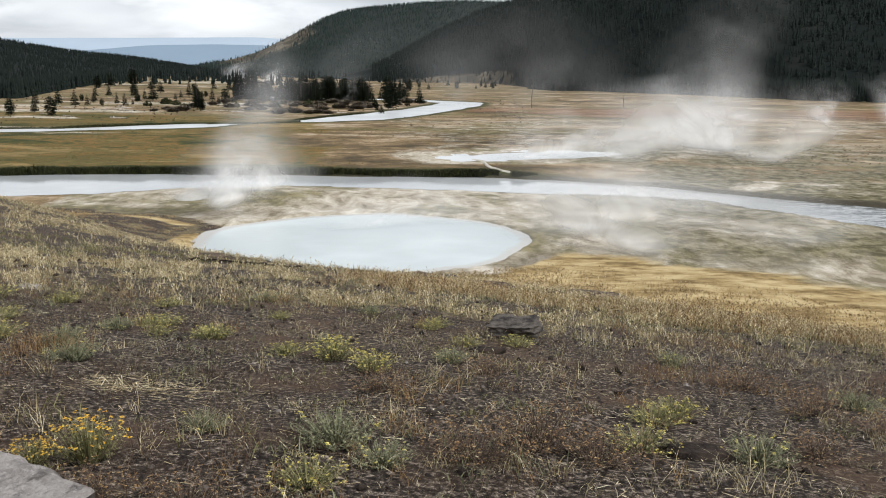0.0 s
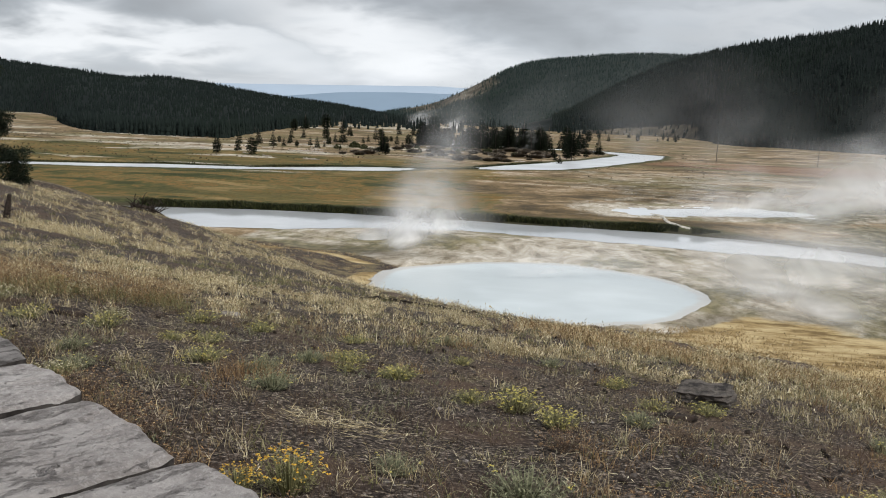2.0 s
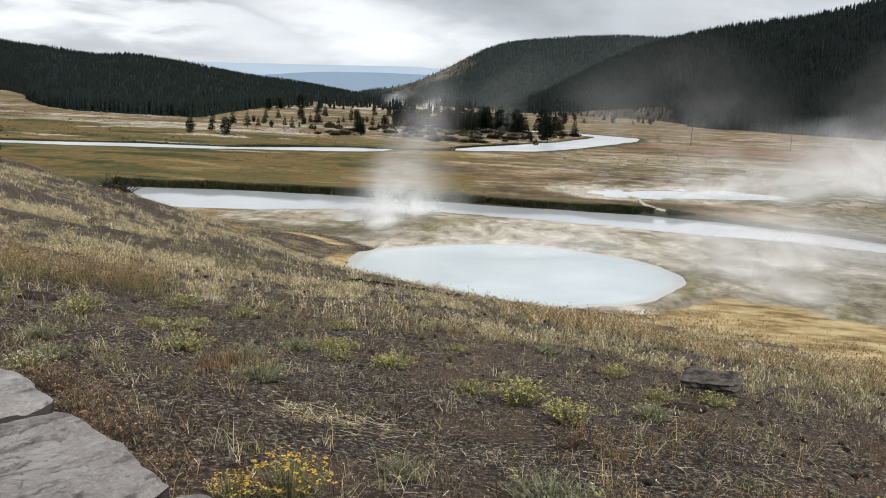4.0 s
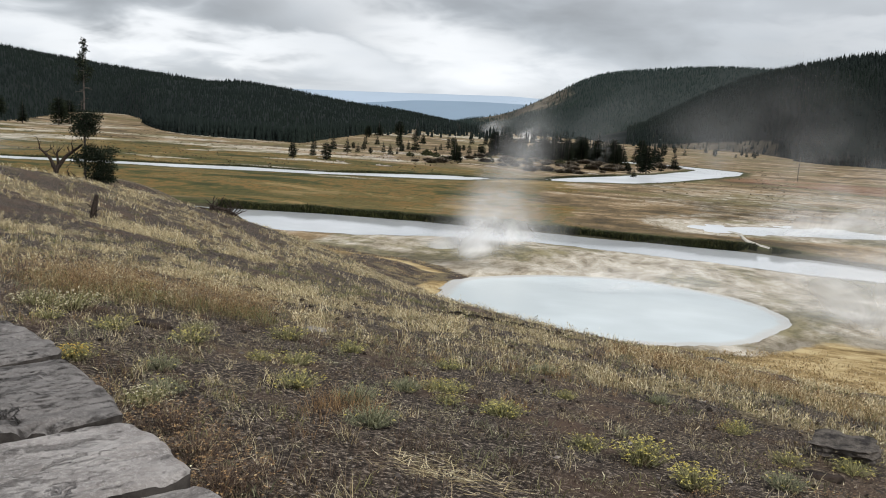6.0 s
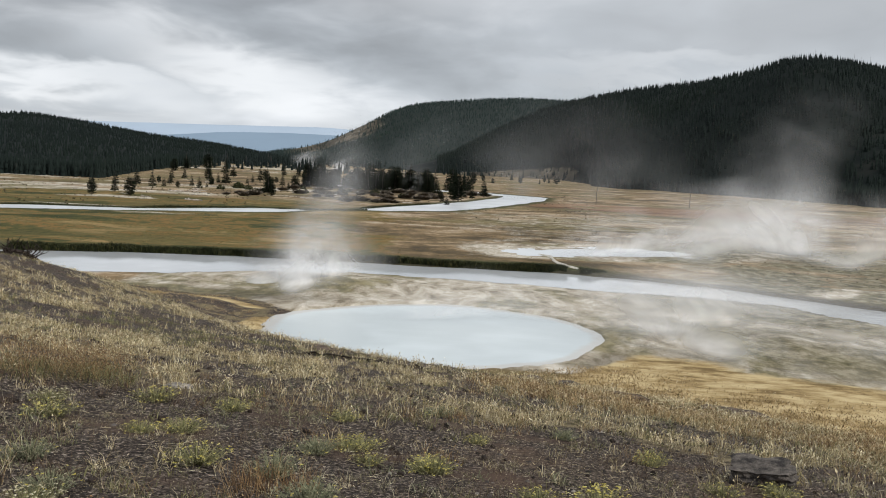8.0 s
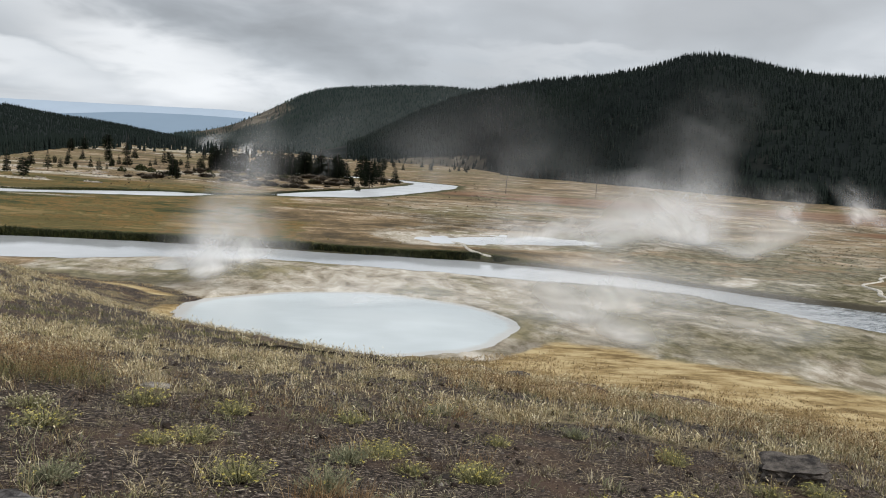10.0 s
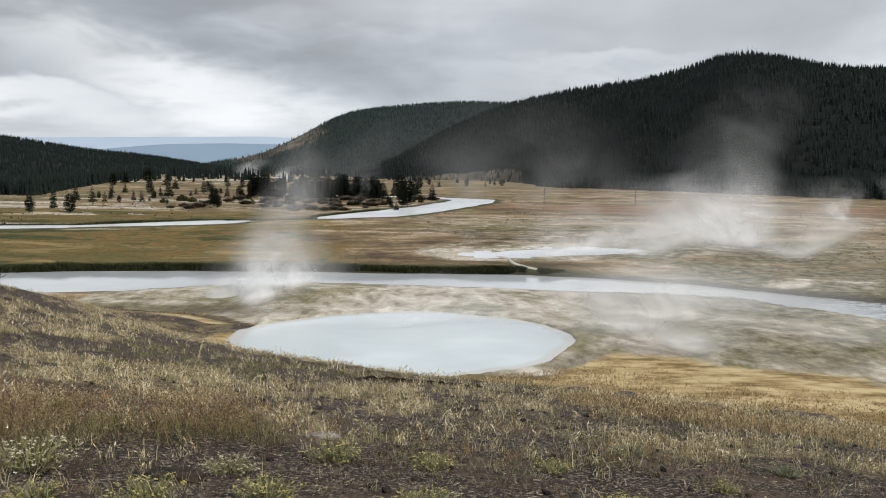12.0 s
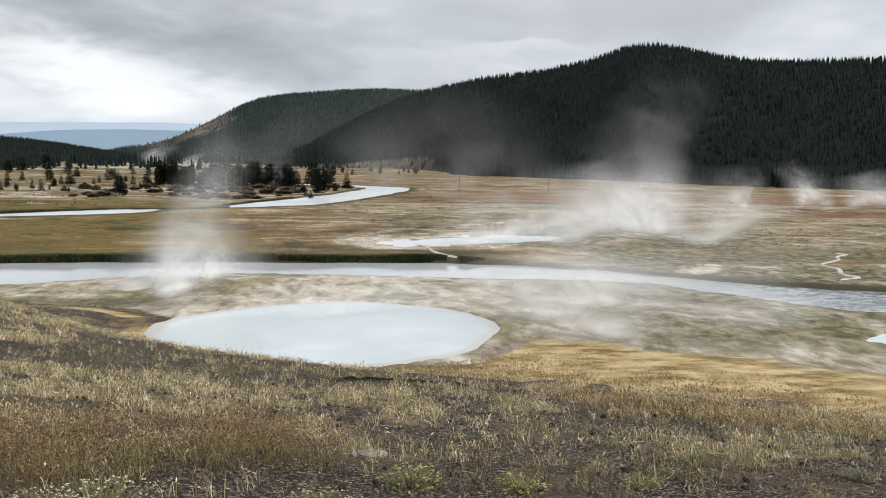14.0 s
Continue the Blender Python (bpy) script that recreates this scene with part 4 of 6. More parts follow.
oval = lambda t: 0.25 + 0.85 * math.sin(math.pi * min(1.0, 0.16 + 0.80 * t)) ** 0.8  # noqa: E731
spire = lambda t: 1.05 * (1 - t) ** 0.75 + 0.06  # noqa: E731
KINDS = [pine(101, 6.0, 1.35, 22, oval), pine(102, 6.0, 1.35, 24, spire), pine(103, 6.0, 1.55, 20, oval, 0.04), pine(104, 6.0, 1.15, 22, spire, 0.10, 0.2), pine(105, 6.0, 1.25, 22, spire, 0.06, 0.12)]
for ob in KINDS:
    tagged(ob, "dark green lodgepole pine standing in dry meadow grass", "tree", "meadow pines")
MEADOW = ((-140, 260, 6), (-146, 287, 5.6), (-131, 268, 6.4), (-188, 433, 7), (-186, 445, 7), (-168, 433, 8), (-147, 402, 8.7), (-104, 333, 7), (-118, 400, 7), (-110, 398, 7),
          (-99, 396, 5), (-100, 319, 9.4), (-96, 312, 5), (-146, 453, 9.6), (-209, 571, 11), (-230, 593, 13), (-243, 585, 12), (-239, 555, 9), (-165, 564, 10), (-156, 568, 9), (-124, 504, 6.3), (-178, 500, 8))
RIVERSIDE = ((-80, 394, 9.5), (-74, 390, 9.3), (-69, 401, 11), (-64, 413, 12.7), (-59, 426, 14.5), (-50, 419, 11.4), (-42, 395, 8), (-30, 316, 4.5), (-27.5, 339, 11.5), (-20, 398, 9), (-38, 607, 9), (-65, 506, 10),
             (-33, 330, 4), (-30, 345, 8), (-24, 372, 5), (-36, 352, 4))
pick = random.Random(5)
spots = [(x, y, h) for x, y, h in MEADOW + RIVERSIDE]
for _ in range(105):
    t = pick.random()
    spots.append((-104 + 66 * t + pick.uniform(-9, 9), 402 + 70 * pick.random() ** 1.5 + 12 * t, pick.uniform(5.5, 13)))
for _ in range(36):
    spots.append((pick.uniform(-175, -80), pick.uniform(330, 560), pick.uniform(3, 8)))
for _ in range(14):
    spots.append((pick.uniform(-420, -330), pick.uniform(330, 420), pick.uniform(11, 17)))
for _ in range(14):
    spots.append((pick.uniform(-60, 45), pick.uniform(640, 800), pick.uniform(4, 8)))
for k, (x, y, h) in enumerate(spots):
    src = KINDS[k % 5] if k >= 5 else KINDS[k]
    size = h / 6.0
    m = pose(x, y, level(x, y), 0, 0, pick.uniform(0, 360)) @ Matrix.Diagonal((size * pick.uniform(0.9, 1.15), size * pick.uniform(0.9, 1.15), size, 1))
    if k < 5:
        src.matrix_basis = m
    else:
        ob = copy_thing(src, Matrix.Identity(4))
        ob.matrix_basis = m


def tall_pine():
    """The lone tall pine: bare trunk, thin top, one dense clump half way."""
    rng = random.Random(77)
    root = new("tall_pine")
    bm = bmesh.new()
    tube(bm, [(0, 0, -0.5), (-0.1, 0, 4.5), (-0.32, 0, 8), (-0.55, 0, 12.0)], [0.12, 0.085, 0.055, 0.02], 8)
    for _ in range(26):
        z, a = rng.uniform(5.6, 9.5), rng.uniform(0, 6.28)
        length = rng.uniform(0.3, 0.9)
        p = Vector((-0.035 * z, 0, z))
        tube(bm, [p, p + Vector((math.cos(a) * length, math.sin(a) * length, rng.uniform(-0.2, 0.15)))], [0.025, 0.01], 4)
    part("trunk", bm_mesh("trunk", bm, TRUNK), root)
    tops = [(rng.uniform(-1.05, 1.05) * (1.0 - 0.021 * k), rng.uniform(-0.6, 0.6) * (1.0 - 0.02 * k), 8.2 + 0.088 * k, rng.uniform(0.26, 0.46) * (1.15 - 0.016 * k)) for k in range(42)]
    ob = part("crown", clump_mesh("crown", rng, tops, 170, 0.13), root, "thin ragged top of needles")
    ob.location = (-0.5, 0, 0)
    lumps = [(rng.uniform(-0.9, 1.1), rng.uniform(-0.6, 0.6), rng.uniform(3.7, 5.5), rng.uniform(0.6, 0.95)) for _ in range(11)]
    ob = part("needle_clump", clump_mesh("needle_clump", rng, lumps, 620, 0.11), root, "dense round clump of needles")
    ob.location = (-0.05, 0, 0)
    root.matrix_basis = pose(-53.1, 60.8, level(-53.1, 60.8), 0, 0, -40)
    return tagged(root, "tall thin pine with bare trunk and ragged top", "tree")


tall_pine()


def bushy_pine():
    rng = random.Random(78)
    root = new("young_pine")
    bm = bmesh.new()
    tube(bm, [(0, 0, -0.4), (0, 0, 1.5), (0.1, 0, 2.6)], [0.12, 0.09, 0.03])
    part("trunk", bm_mesh("trunk", bm, TRUNK), root)
    lumps = [(rng.uniform(-1.25, 1.25), rng.uniform(-1, 1), rng.uniform(-0.2, 2.7), rng.uniform(0.6, 0.95)) for _ in range(24)]
    part("crown", clump_mesh("crown", rng, lumps, 560, 0.12), root)
    root.matrix_basis = pose(-51.8, 60.9, level(-51.8, 60.9) - 0.2, 0, 0, 20)
    return tagged(root, "dense bushy young pine at the slope's edge", "tree")


bushy_pine()


def branching(bm, rng, p, way, length, radius, depth):
    points, radii = [p], [radius]
    for k in range(3):
        way = (way + Vector((rng.uniform(-0.35, 0.35), rng.uniform(-0.35, 0.35), rng.uniform(-0.15, 0.3)))).normalized()
        points.append(points[-1] + way * (length / 3))
        radii.append(radius * (1 - 0.25 * (k + 1)))
    tube(bm, points, radii, 5)
    if depth:
        for q in points[1:]:
            side = Vector((rng.uniform(-1, 1), rng.uniform(-1, 1), rng.uniform(0.1, 0.9))).normalized()
            branching(bm, rng, q, side, length * rng.uniform(0.4, 0.7), radius * 0.5, depth - 1)


def bare_snag():
    rng = random.Random(31)
    bm = bmesh.new()
    for path, thick in ((((0, 0, -0.4), (0.25, 0, 0.9), (0.9, 0.1, 1.7), (2.0, 0.1, 2.5)), 0.24), (((0.2, 0, 0.8), (-0.2, 0.1, 1.6), (-0.9, 0.1, 2.2)), 0.16),
                        (((0.4, 0, 1.1), (0.3, -0.2, 1.9), (0.5, -0.2, 2.3)), 0.11), (((0, 0, -0.2), (-0.5, 0.1, 0.5), (-1.1, 0, 0.7)), 0.10), (((0.3, 0, 0.2), (1.2, 0, 0.35), (2.4, 0.1, 0.3)), 0.16)):
        tube(bm, path, [thick * (1 - 0.75 * k / (len(path) - 1)) for k in range(len(path))], 7)
        for _ in range(4):
            u = rng.uniform(0.3, 0.95) * (len(path) - 1)
            k = min(int(u), len(path) - 2)
            p = Vector(path[k]).lerp(Vector(path[k + 1]), u - k)
            branching(bm, rng, p, Vector((rng.uniform(-0.8, 0.9), rng.uniform(-0.3, 0.3), rng.uniform(0.1, 0.8))).normalized(), rng.uniform(0.35, 0.8), thick * 0.32, 1)
    x, y = -55.5, 59.6
    ob = new("dead_tree", bm_mesh("dead_tree", bm, BARK))
    ob.matrix_basis = pose(x, y, level(x, y), 0, 0, 40) @ Matrix.Diagonal((1.2, 1.2, 1.35, 1))
    return tagged(ob, "leafless dead tree with crooked dark branches", "dead tree")


bare_snag()


def root_pile():
    """Fallen trunks and upturned roots at the end of the slope."""
    rng = random.Random(32)
    x, y = -31.0, 47.4
    root = new("fallen_tree")
    bm = bmesh.new()
    for k in range(5):
        a, b = rng.uniform(-1.3, -0.3), rng.uniform(1.0, 2.6)
        tube(bm, [(a, 0.3 * k - 0.6, 0.25 + 0.12 * k), ((a + b) / 2, 0.3 * k - 0.5, 0.1 + 0.1 * k), (b, 0.2 * k - 0.4, -0.35 - 0.08 * b * b + 0.1 * k)], [0.15, 0.13, 0.06], 6)
    part("trunk", bm_mesh("trunk", bm, BARK), root)
    bm = bmesh.new()
    for k in range(16):
        a = rng.uniform(-1.2, 1.2)
        branching(bm, rng, Vector((rng.uniform(-1.0, 1.0), rng.uniform(-0.4, 0.4), 0.2)), Vector((a, rng.uniform(-0.4, 0.4), 0.6)).normalized(), rng.uniform(0.5, 1.3), 0.06, 1)
    part("branch", bm_mesh("branch", bm, BARK), root, "dark broken branches")
    root.matrix_basis = pose(x, y, level(x, y), 0, 0, 35)
    return tagged(root, "dark fallen tree with broken branches on the slope", "fallen tree")


root_pile()


# ---------------------------------------------------------------- poles in the basin
def pole_thing(x, y, height, lean):
    root = new("utility_pole")
    bm = bmesh.new()
    tube(bm, [(0, 0, -0.4), (0, 0, height * 0.5), (lean, 0, height)], [0.17, 0.15, 0.11], 8)
    part("pole", bm_mesh("pole", bm, POLE), root)
    bm = bmesh.new()
    bmesh.ops.create_cube(bm, size=1, matrix=pose(lean, 0, height - 0.35) @ Matrix.Diagonal((0.7, 0.12, 0.12, 1)))
    part("crossarm", bm_mesh("crossarm", bm, POLE), root)
    root.matrix_basis = pose(x, y, level(x, y))
    return tagged(root, "weathered dark wooden pole standing in the flats", "pole", "poles in the basin")


def boardwalk(x, y, turn, spans):
    """A raised plank walk over the hot ground, with a rail on posts along one side."""
    root = new("boardwalk")
    def box(bm, cx, cy, cz, sx, sy, sz):
        bmesh.ops.create_cube(bm, size=1, matrix=pose(cx, cy, cz) @ Matrix.Diagonal((sx, sy, sz, 1)))
    length = spans * 3.0
    bm = bmesh.new()
    box(bm, 0, 0, 1.0, length, 2.2, 0.22)
    part("deck", bm_mesh("deck", bm, PALE_WOOD), root)
    bm = bmesh.new()
    box(bm, 0, 1.0, 2.15, length, 0.14, 0.16)
    part("rail", bm_mesh("rail", bm, PALE_WOOD), root)
    for k in range(spans + 1):
        bm = bmesh.new()
        box(bm, 0, 0, 0.7, 0.18, 0.18, 2.9)
        bmesh.ops.bevel(bm, geom=bm.edges[:], offset=0.03, segments=1, affect="EDGES")
        ob = part("post", bm_mesh("post", bm, PALE_WOOD), root)
        ob.location = (-length / 2 + 3.0 * k, 1.0, 0)
    root.matrix_basis = pose(x, y, level(x, y), 0, 0, turn)
    return tagged(root, "raised pale plank boardwalk with a rail", "boardwalk", "boardwalks at the valley's end")


PALE_WOOD = plain_material("bleached_plank_wood", (0.22, 0.20, 0.18), (0.48, 0.45, 0.41), 1.5)
boardwalk(-140, 775, 8, 10)
boardwalk(-118, 800, -4, 8)


pole_thing(30, 368, 10.0, 0.35)
pole_thing(71, 376, 8.0, 0.0)

# ---------------------------------------------------------------- sedge along the river banks
def blades(name, roots, heights, widths, leans, material, label, category, seed, heads=0.0, head_size=0.01):
    """Many bent tapering blades in one mesh: two segments each, some with a seed head at the tip."""
    rng = np.random.default_rng(seed)
    n = len(roots)
    a = rng.uniform(0, 2 * np.pi, n)
    side = np.stack([np.cos(a), np.sin(a), np.zeros(n)], 1)
    b = rng.uniform(0, 2 * np.pi, n)
    lean = np.stack([np.cos(b), np.sin(b), np.zeros(n)], 1) * (leans * heights)[:, None]
    up = np.stack([np.zeros(n), np.zeros(n), heights], 1)
    w = side * (widths / 2)[:, None]
    mid = roots + 0.55 * up + 0.3 * lean
    tip = roots + up * (1 - 0.25 * leans)[:, None] + lean
    v = np.stack([roots - w, roots + w, mid + 0.7 * w, mid - 0.7 * w, tip], 1).reshape(-1, 3)
    k = np.arange(n)[:, None] * 5
    tri = np.concatenate([k + np.array([[0, 1, 2]]), k + np.array([[0, 2, 3]]), k + np.array([[3, 2, 4]])])
    if heads:
        own = rng.random(n) < heads
        top, way, across = tip[own], (tip - mid)[own], side[own]
        size = head_size * rng.uniform(0.6, 1.5, len(top))[:, None]
        way = way / np.linalg.norm(way, axis=1)[:, None] * size
        across = across * size * 0.36
        h = np.stack([top - way, top + across, top + way * 1.3, top - across], 1).reshape(-1, 3)
        q = np.arange(len(top))[:, None] * 4 + len(v)
        tri = np.concatenate([tri, q + np.array([[0, 1, 2]]), q + np.array([[0, 2, 3]])])
        v = np.concatenate([v, h])
    return tagged(new(name, mesh_of(name, v, tri, material)), label, category, kind="stuff")


def bank_blades(name, line, count, seed, keep, tall, label, material=SEDGE, offset=(-6.5, 0.1)):
    rng = np.random.default_rng(seed)
    pts = np.array(line, float)
    seg = np.hypot(*np.diff(pts[:, :2], axis=0).T)
    k = rng.choice(len(seg), count, p=seg / seg.sum())
    t = rng.random(count)
    p = pts[k] + (pts[k + 1] - pts[k]) * t[:, None]
    way = np.gradient(pts[:, :2], axis=0)
    d = way[k] + (way[k + 1] - way[k]) * t[:, None]
    d /= np.hypot(*d.T)[:, None]
    side = np.where(rng.random(count) < 0.5, -1, 1)
    inland = offset[1] + (offset[0] - offset[1]) * rng.random(count) ** 1.4
    off = p[:, 2] - inland
    x, y = p[:, 0] - d[:, 1] * off * side, p[:, 1] + d[:, 0] * off * side
    ok = keep(x, y, side)
    x, y, inland = x[ok], y[ok], inland[ok]
    z = land(x, y)[0]
    clump = (1 - 0.8 * inland / offset[0]) * (0.5 + 0.8 * fractal(x * 0.14, y * 0.14, 3, seed)) * (1 - 0.75 * smooth(x, 0, 35))
    ok = (z > RIVER_LEVEL - 0.35) & (z < -10)
    x, y, z, clump = x[ok], y[ok], z[ok], clump[ok]
    h = rng.uniform(*tall, len(x)) * clump
    return blades(name, np.stack([x, y, z - 0.05], 1), h, h * rng.uniform(0.06, 0.14, len(x)), rng.uniform(0.3, 1.4, len(x)), material, label, "sedge", seed)


bank_blades("sedge_far_bank", NEAR_RIVER[2:17], 170000, 51, lambda x, y, s: (s > 0) & (x > -90) & (np.abs(x - 6.8) > 1.0) & (fractal(x * 0.3, y * 0.3, 2, 5) > (x - 3) / 14), (0.75, 1.5), "tall dark green sedge along the river bank")
bank_blades("sedge_near_bank", NEAR_RIVER, 9000, 52, lambda x, y, s: (s < 0) & (x > 12) & (x < 60), (0.25, 0.6), "low olive sedge along the river bank")
bank_blades("sedge_far_river", FAR_RIVER[1:14], 44000, 53, lambda x, y, s: (s > 0) & (y < 330), (0.5, 1.2), "green sedge along the winding river", offset=(-4, 0))


def bank_shrub(seed):
    rng = random.Random(seed)
    bm = bmesh.new()
    for _ in range(230):
        a, t = rng.uniform(0, 6.28), rng.random() ** 0.6
        p = Vector((math.cos(a) * t * 1.2, math.sin(a) * t * 0.8, rng.uniform(0, 1.1) * (1.1 - 0.7 * t * t)))
        n = Vector((rng.uniform(-1, 1), rng.uniform(-1, 1), rng.uniform(0, 1))).normalized()
        u = n.orthogonal().normalized() * rng.uniform(0.12, 0.28)
        w = n.cross(u).normalized() * rng.uniform(0.06, 0.14)
        vs = [bm.verts.new(p + d) for d in (-u, w, u, -w)]
        bm.faces.new(vs)
    return bm_mesh("foliage", bm, SEDGE)


shrub_mesh = [bank_shrub(s) for s in (1, 2, 3)]
pick = random.Random(9)
for k in range(14):
    x, y = pick.uniform(-130, -40), pick.uniform(340, 400)
    root = new("bank_shrub")
    part("foliage", shrub_mesh[k % 3], root)
    size = pick.uniform(1.2, 2.4)
    root.matrix_basis = pose(x, y, level(x, y), 0, 0, pick.uniform(0, 360)) @ Matrix.Diagonal((size, size, size, 1))
    tagged(root, "low dark green willow shrub beside the river", "shrub", "willow shrubs on the bank")


# leafless brown willow brush on the river island
WILLOW = leaf_material("brown_willow_twigs", (0.0, (0.05, 0.041, 0.031)), (0.6, (0.125, 0.102, 0.076)), (1.0, (0.22, 0.185, 0.14)))


def willow_mesh(seed):
    rng = random.Random(seed)
    bm = bmesh.new()
    for _ in range(260):
        a, t = rng.uniform(0, 6.28), math.sqrt(rng.random())
        foot = Vector((math.cos(a) * t * 0.5, math.sin(a) * t * 0.5, 0))
        tip = Vector((math.cos(a) * t * 1.3, math.sin(a) * t * 1.3, rng.uniform(0.4, 1.15) * (1.05 - 0.5 * t)))
        mid = foot.lerp(tip, 0.55) + Vector((0, 0, 0.12))
        w = Vector((-math.sin(a), math.cos(a), 0)) * rng.uniform(0.03, 0.07)
        vs = [bm.verts.new(p) for p in (foot - w, foot + w, mid + w, mid - w, tip)]
        bm.faces.new(vs[:4])
        bm.faces.new((vs[3], vs[2], vs[4]))
    return bm_mesh("foliage", bm, WILLOW)


willow_kinds = [willow_mesh(s) for s in (21, 22, 23)]
for k in range(90):
    x, y = (pick.uniform(-112, -30), pick.uniform(296, 420)) if k < 46 else (pick.uniform(-95, -18), pick.uniform(330, 430))
    if shore(np.array(x), np.array(y), FAR_RIVER) > -5:
        continue
    root = new("willow_brush")
    part("foliage", willow_kinds[k % 3], root)
    size = pick.uniform(1.2, 3.0)
    root.matrix_basis = pose(x, y, level(x, y), 0, 0, pick.uniform(0, 360)) @ Matrix.Diagonal((size * 1.3, size * 1.3, size * 0.8, 1))
    tagged(root, "leafless brown willow brush on the river island", "brush", "brown willow brush")


def rough_tufts(name, box, count, seed, keep, tall, material, label):
    rng = np.random.default_rng(seed)
    x, y = rng.uniform(box[0], box[1], count), rng.uniform(box[2], box[3], count)
    ok = keep(x, y) & (rng.random(count) < smooth(fractal(x * 0.045, y * 0.07, 3, seed), 0.4, 0.62)) & (shore(x, y, NEAR_RIVER) < -1.5) & (shore(x, y, FAR_RIVER) < -1.5) & (pool_inside(x, y) < -2.5) & (spring_inside(x, y) < -1)
    x, y = x[ok], y[ok]
    h = rng.uniform(*tall, len(x))
    k = np.repeat(np.arange(len(x)), 4)
    px, py = x[k] + rng.normal(0, 0.35, len(k)) * h[k], y[k] + rng.normal(0, 0.35, len(k)) * h[k]
    hh = h[k] * rng.uniform(0.5, 1.1, len(k))
    return blades(name, np.stack([px, py, land(px, py)[0] - 0.05], 1), hh, hh * rng.uniform(0.5, 1.0, len(k)), rng.uniform(0.1, 0.8, len(k)), material, label, "brush", seed)


BRUSH = leaf_material("dull_brown_brush", (0.0, (0.045, 0.037, 0.024)), (0.6, (0.11, 0.088, 0.054)), (1.0, (0.22, 0.18, 0.11)))
GRASS = leaf_material("meadow_grass", (0.0, (0.07, 0.066, 0.025)), (0.6, (0.18, 0.13, 0.048)), (1.0, (0.36, 0.24, 0.09)))
rough_tufts("brush_far_meadow", (-330, 30, 205, 470), 6000, 91, lambda x, y: y > 236 + 0.3 * np.minimum(x + 60, 0), (0.15, 0.6), BRUSH, "low brown brush dotting the far meadow")
rough_tufts("brush_right_flats", (10, 190, 128, 330), 14000, 93, lambda x, y: y > 120, (0.08, 0.3), BRUSH, "low brown brush on the pale flats")
rough_tufts("brush_meadow", (-110, 10, 132, 225), 9000, 94, lambda x, y: y > 120, (0.06, 0.22), GRASS, "golden and olive meadow grass")

# ---------------------------------------------------------------- stone guard wall beside the walk
WALL_FROM, WALL_WAY, WALL_TOP, WALL_WIDE = Vector((-1.155, 1.925, 0)), Vector((-0.848, 0.530, 0)), 0.6, 0.52
wall_side = Vector((-WALL_WAY.y, WALL_WAY.x, 0))  # towards the walker
if wall_side.y > 0:
    wall_side = -wall_side


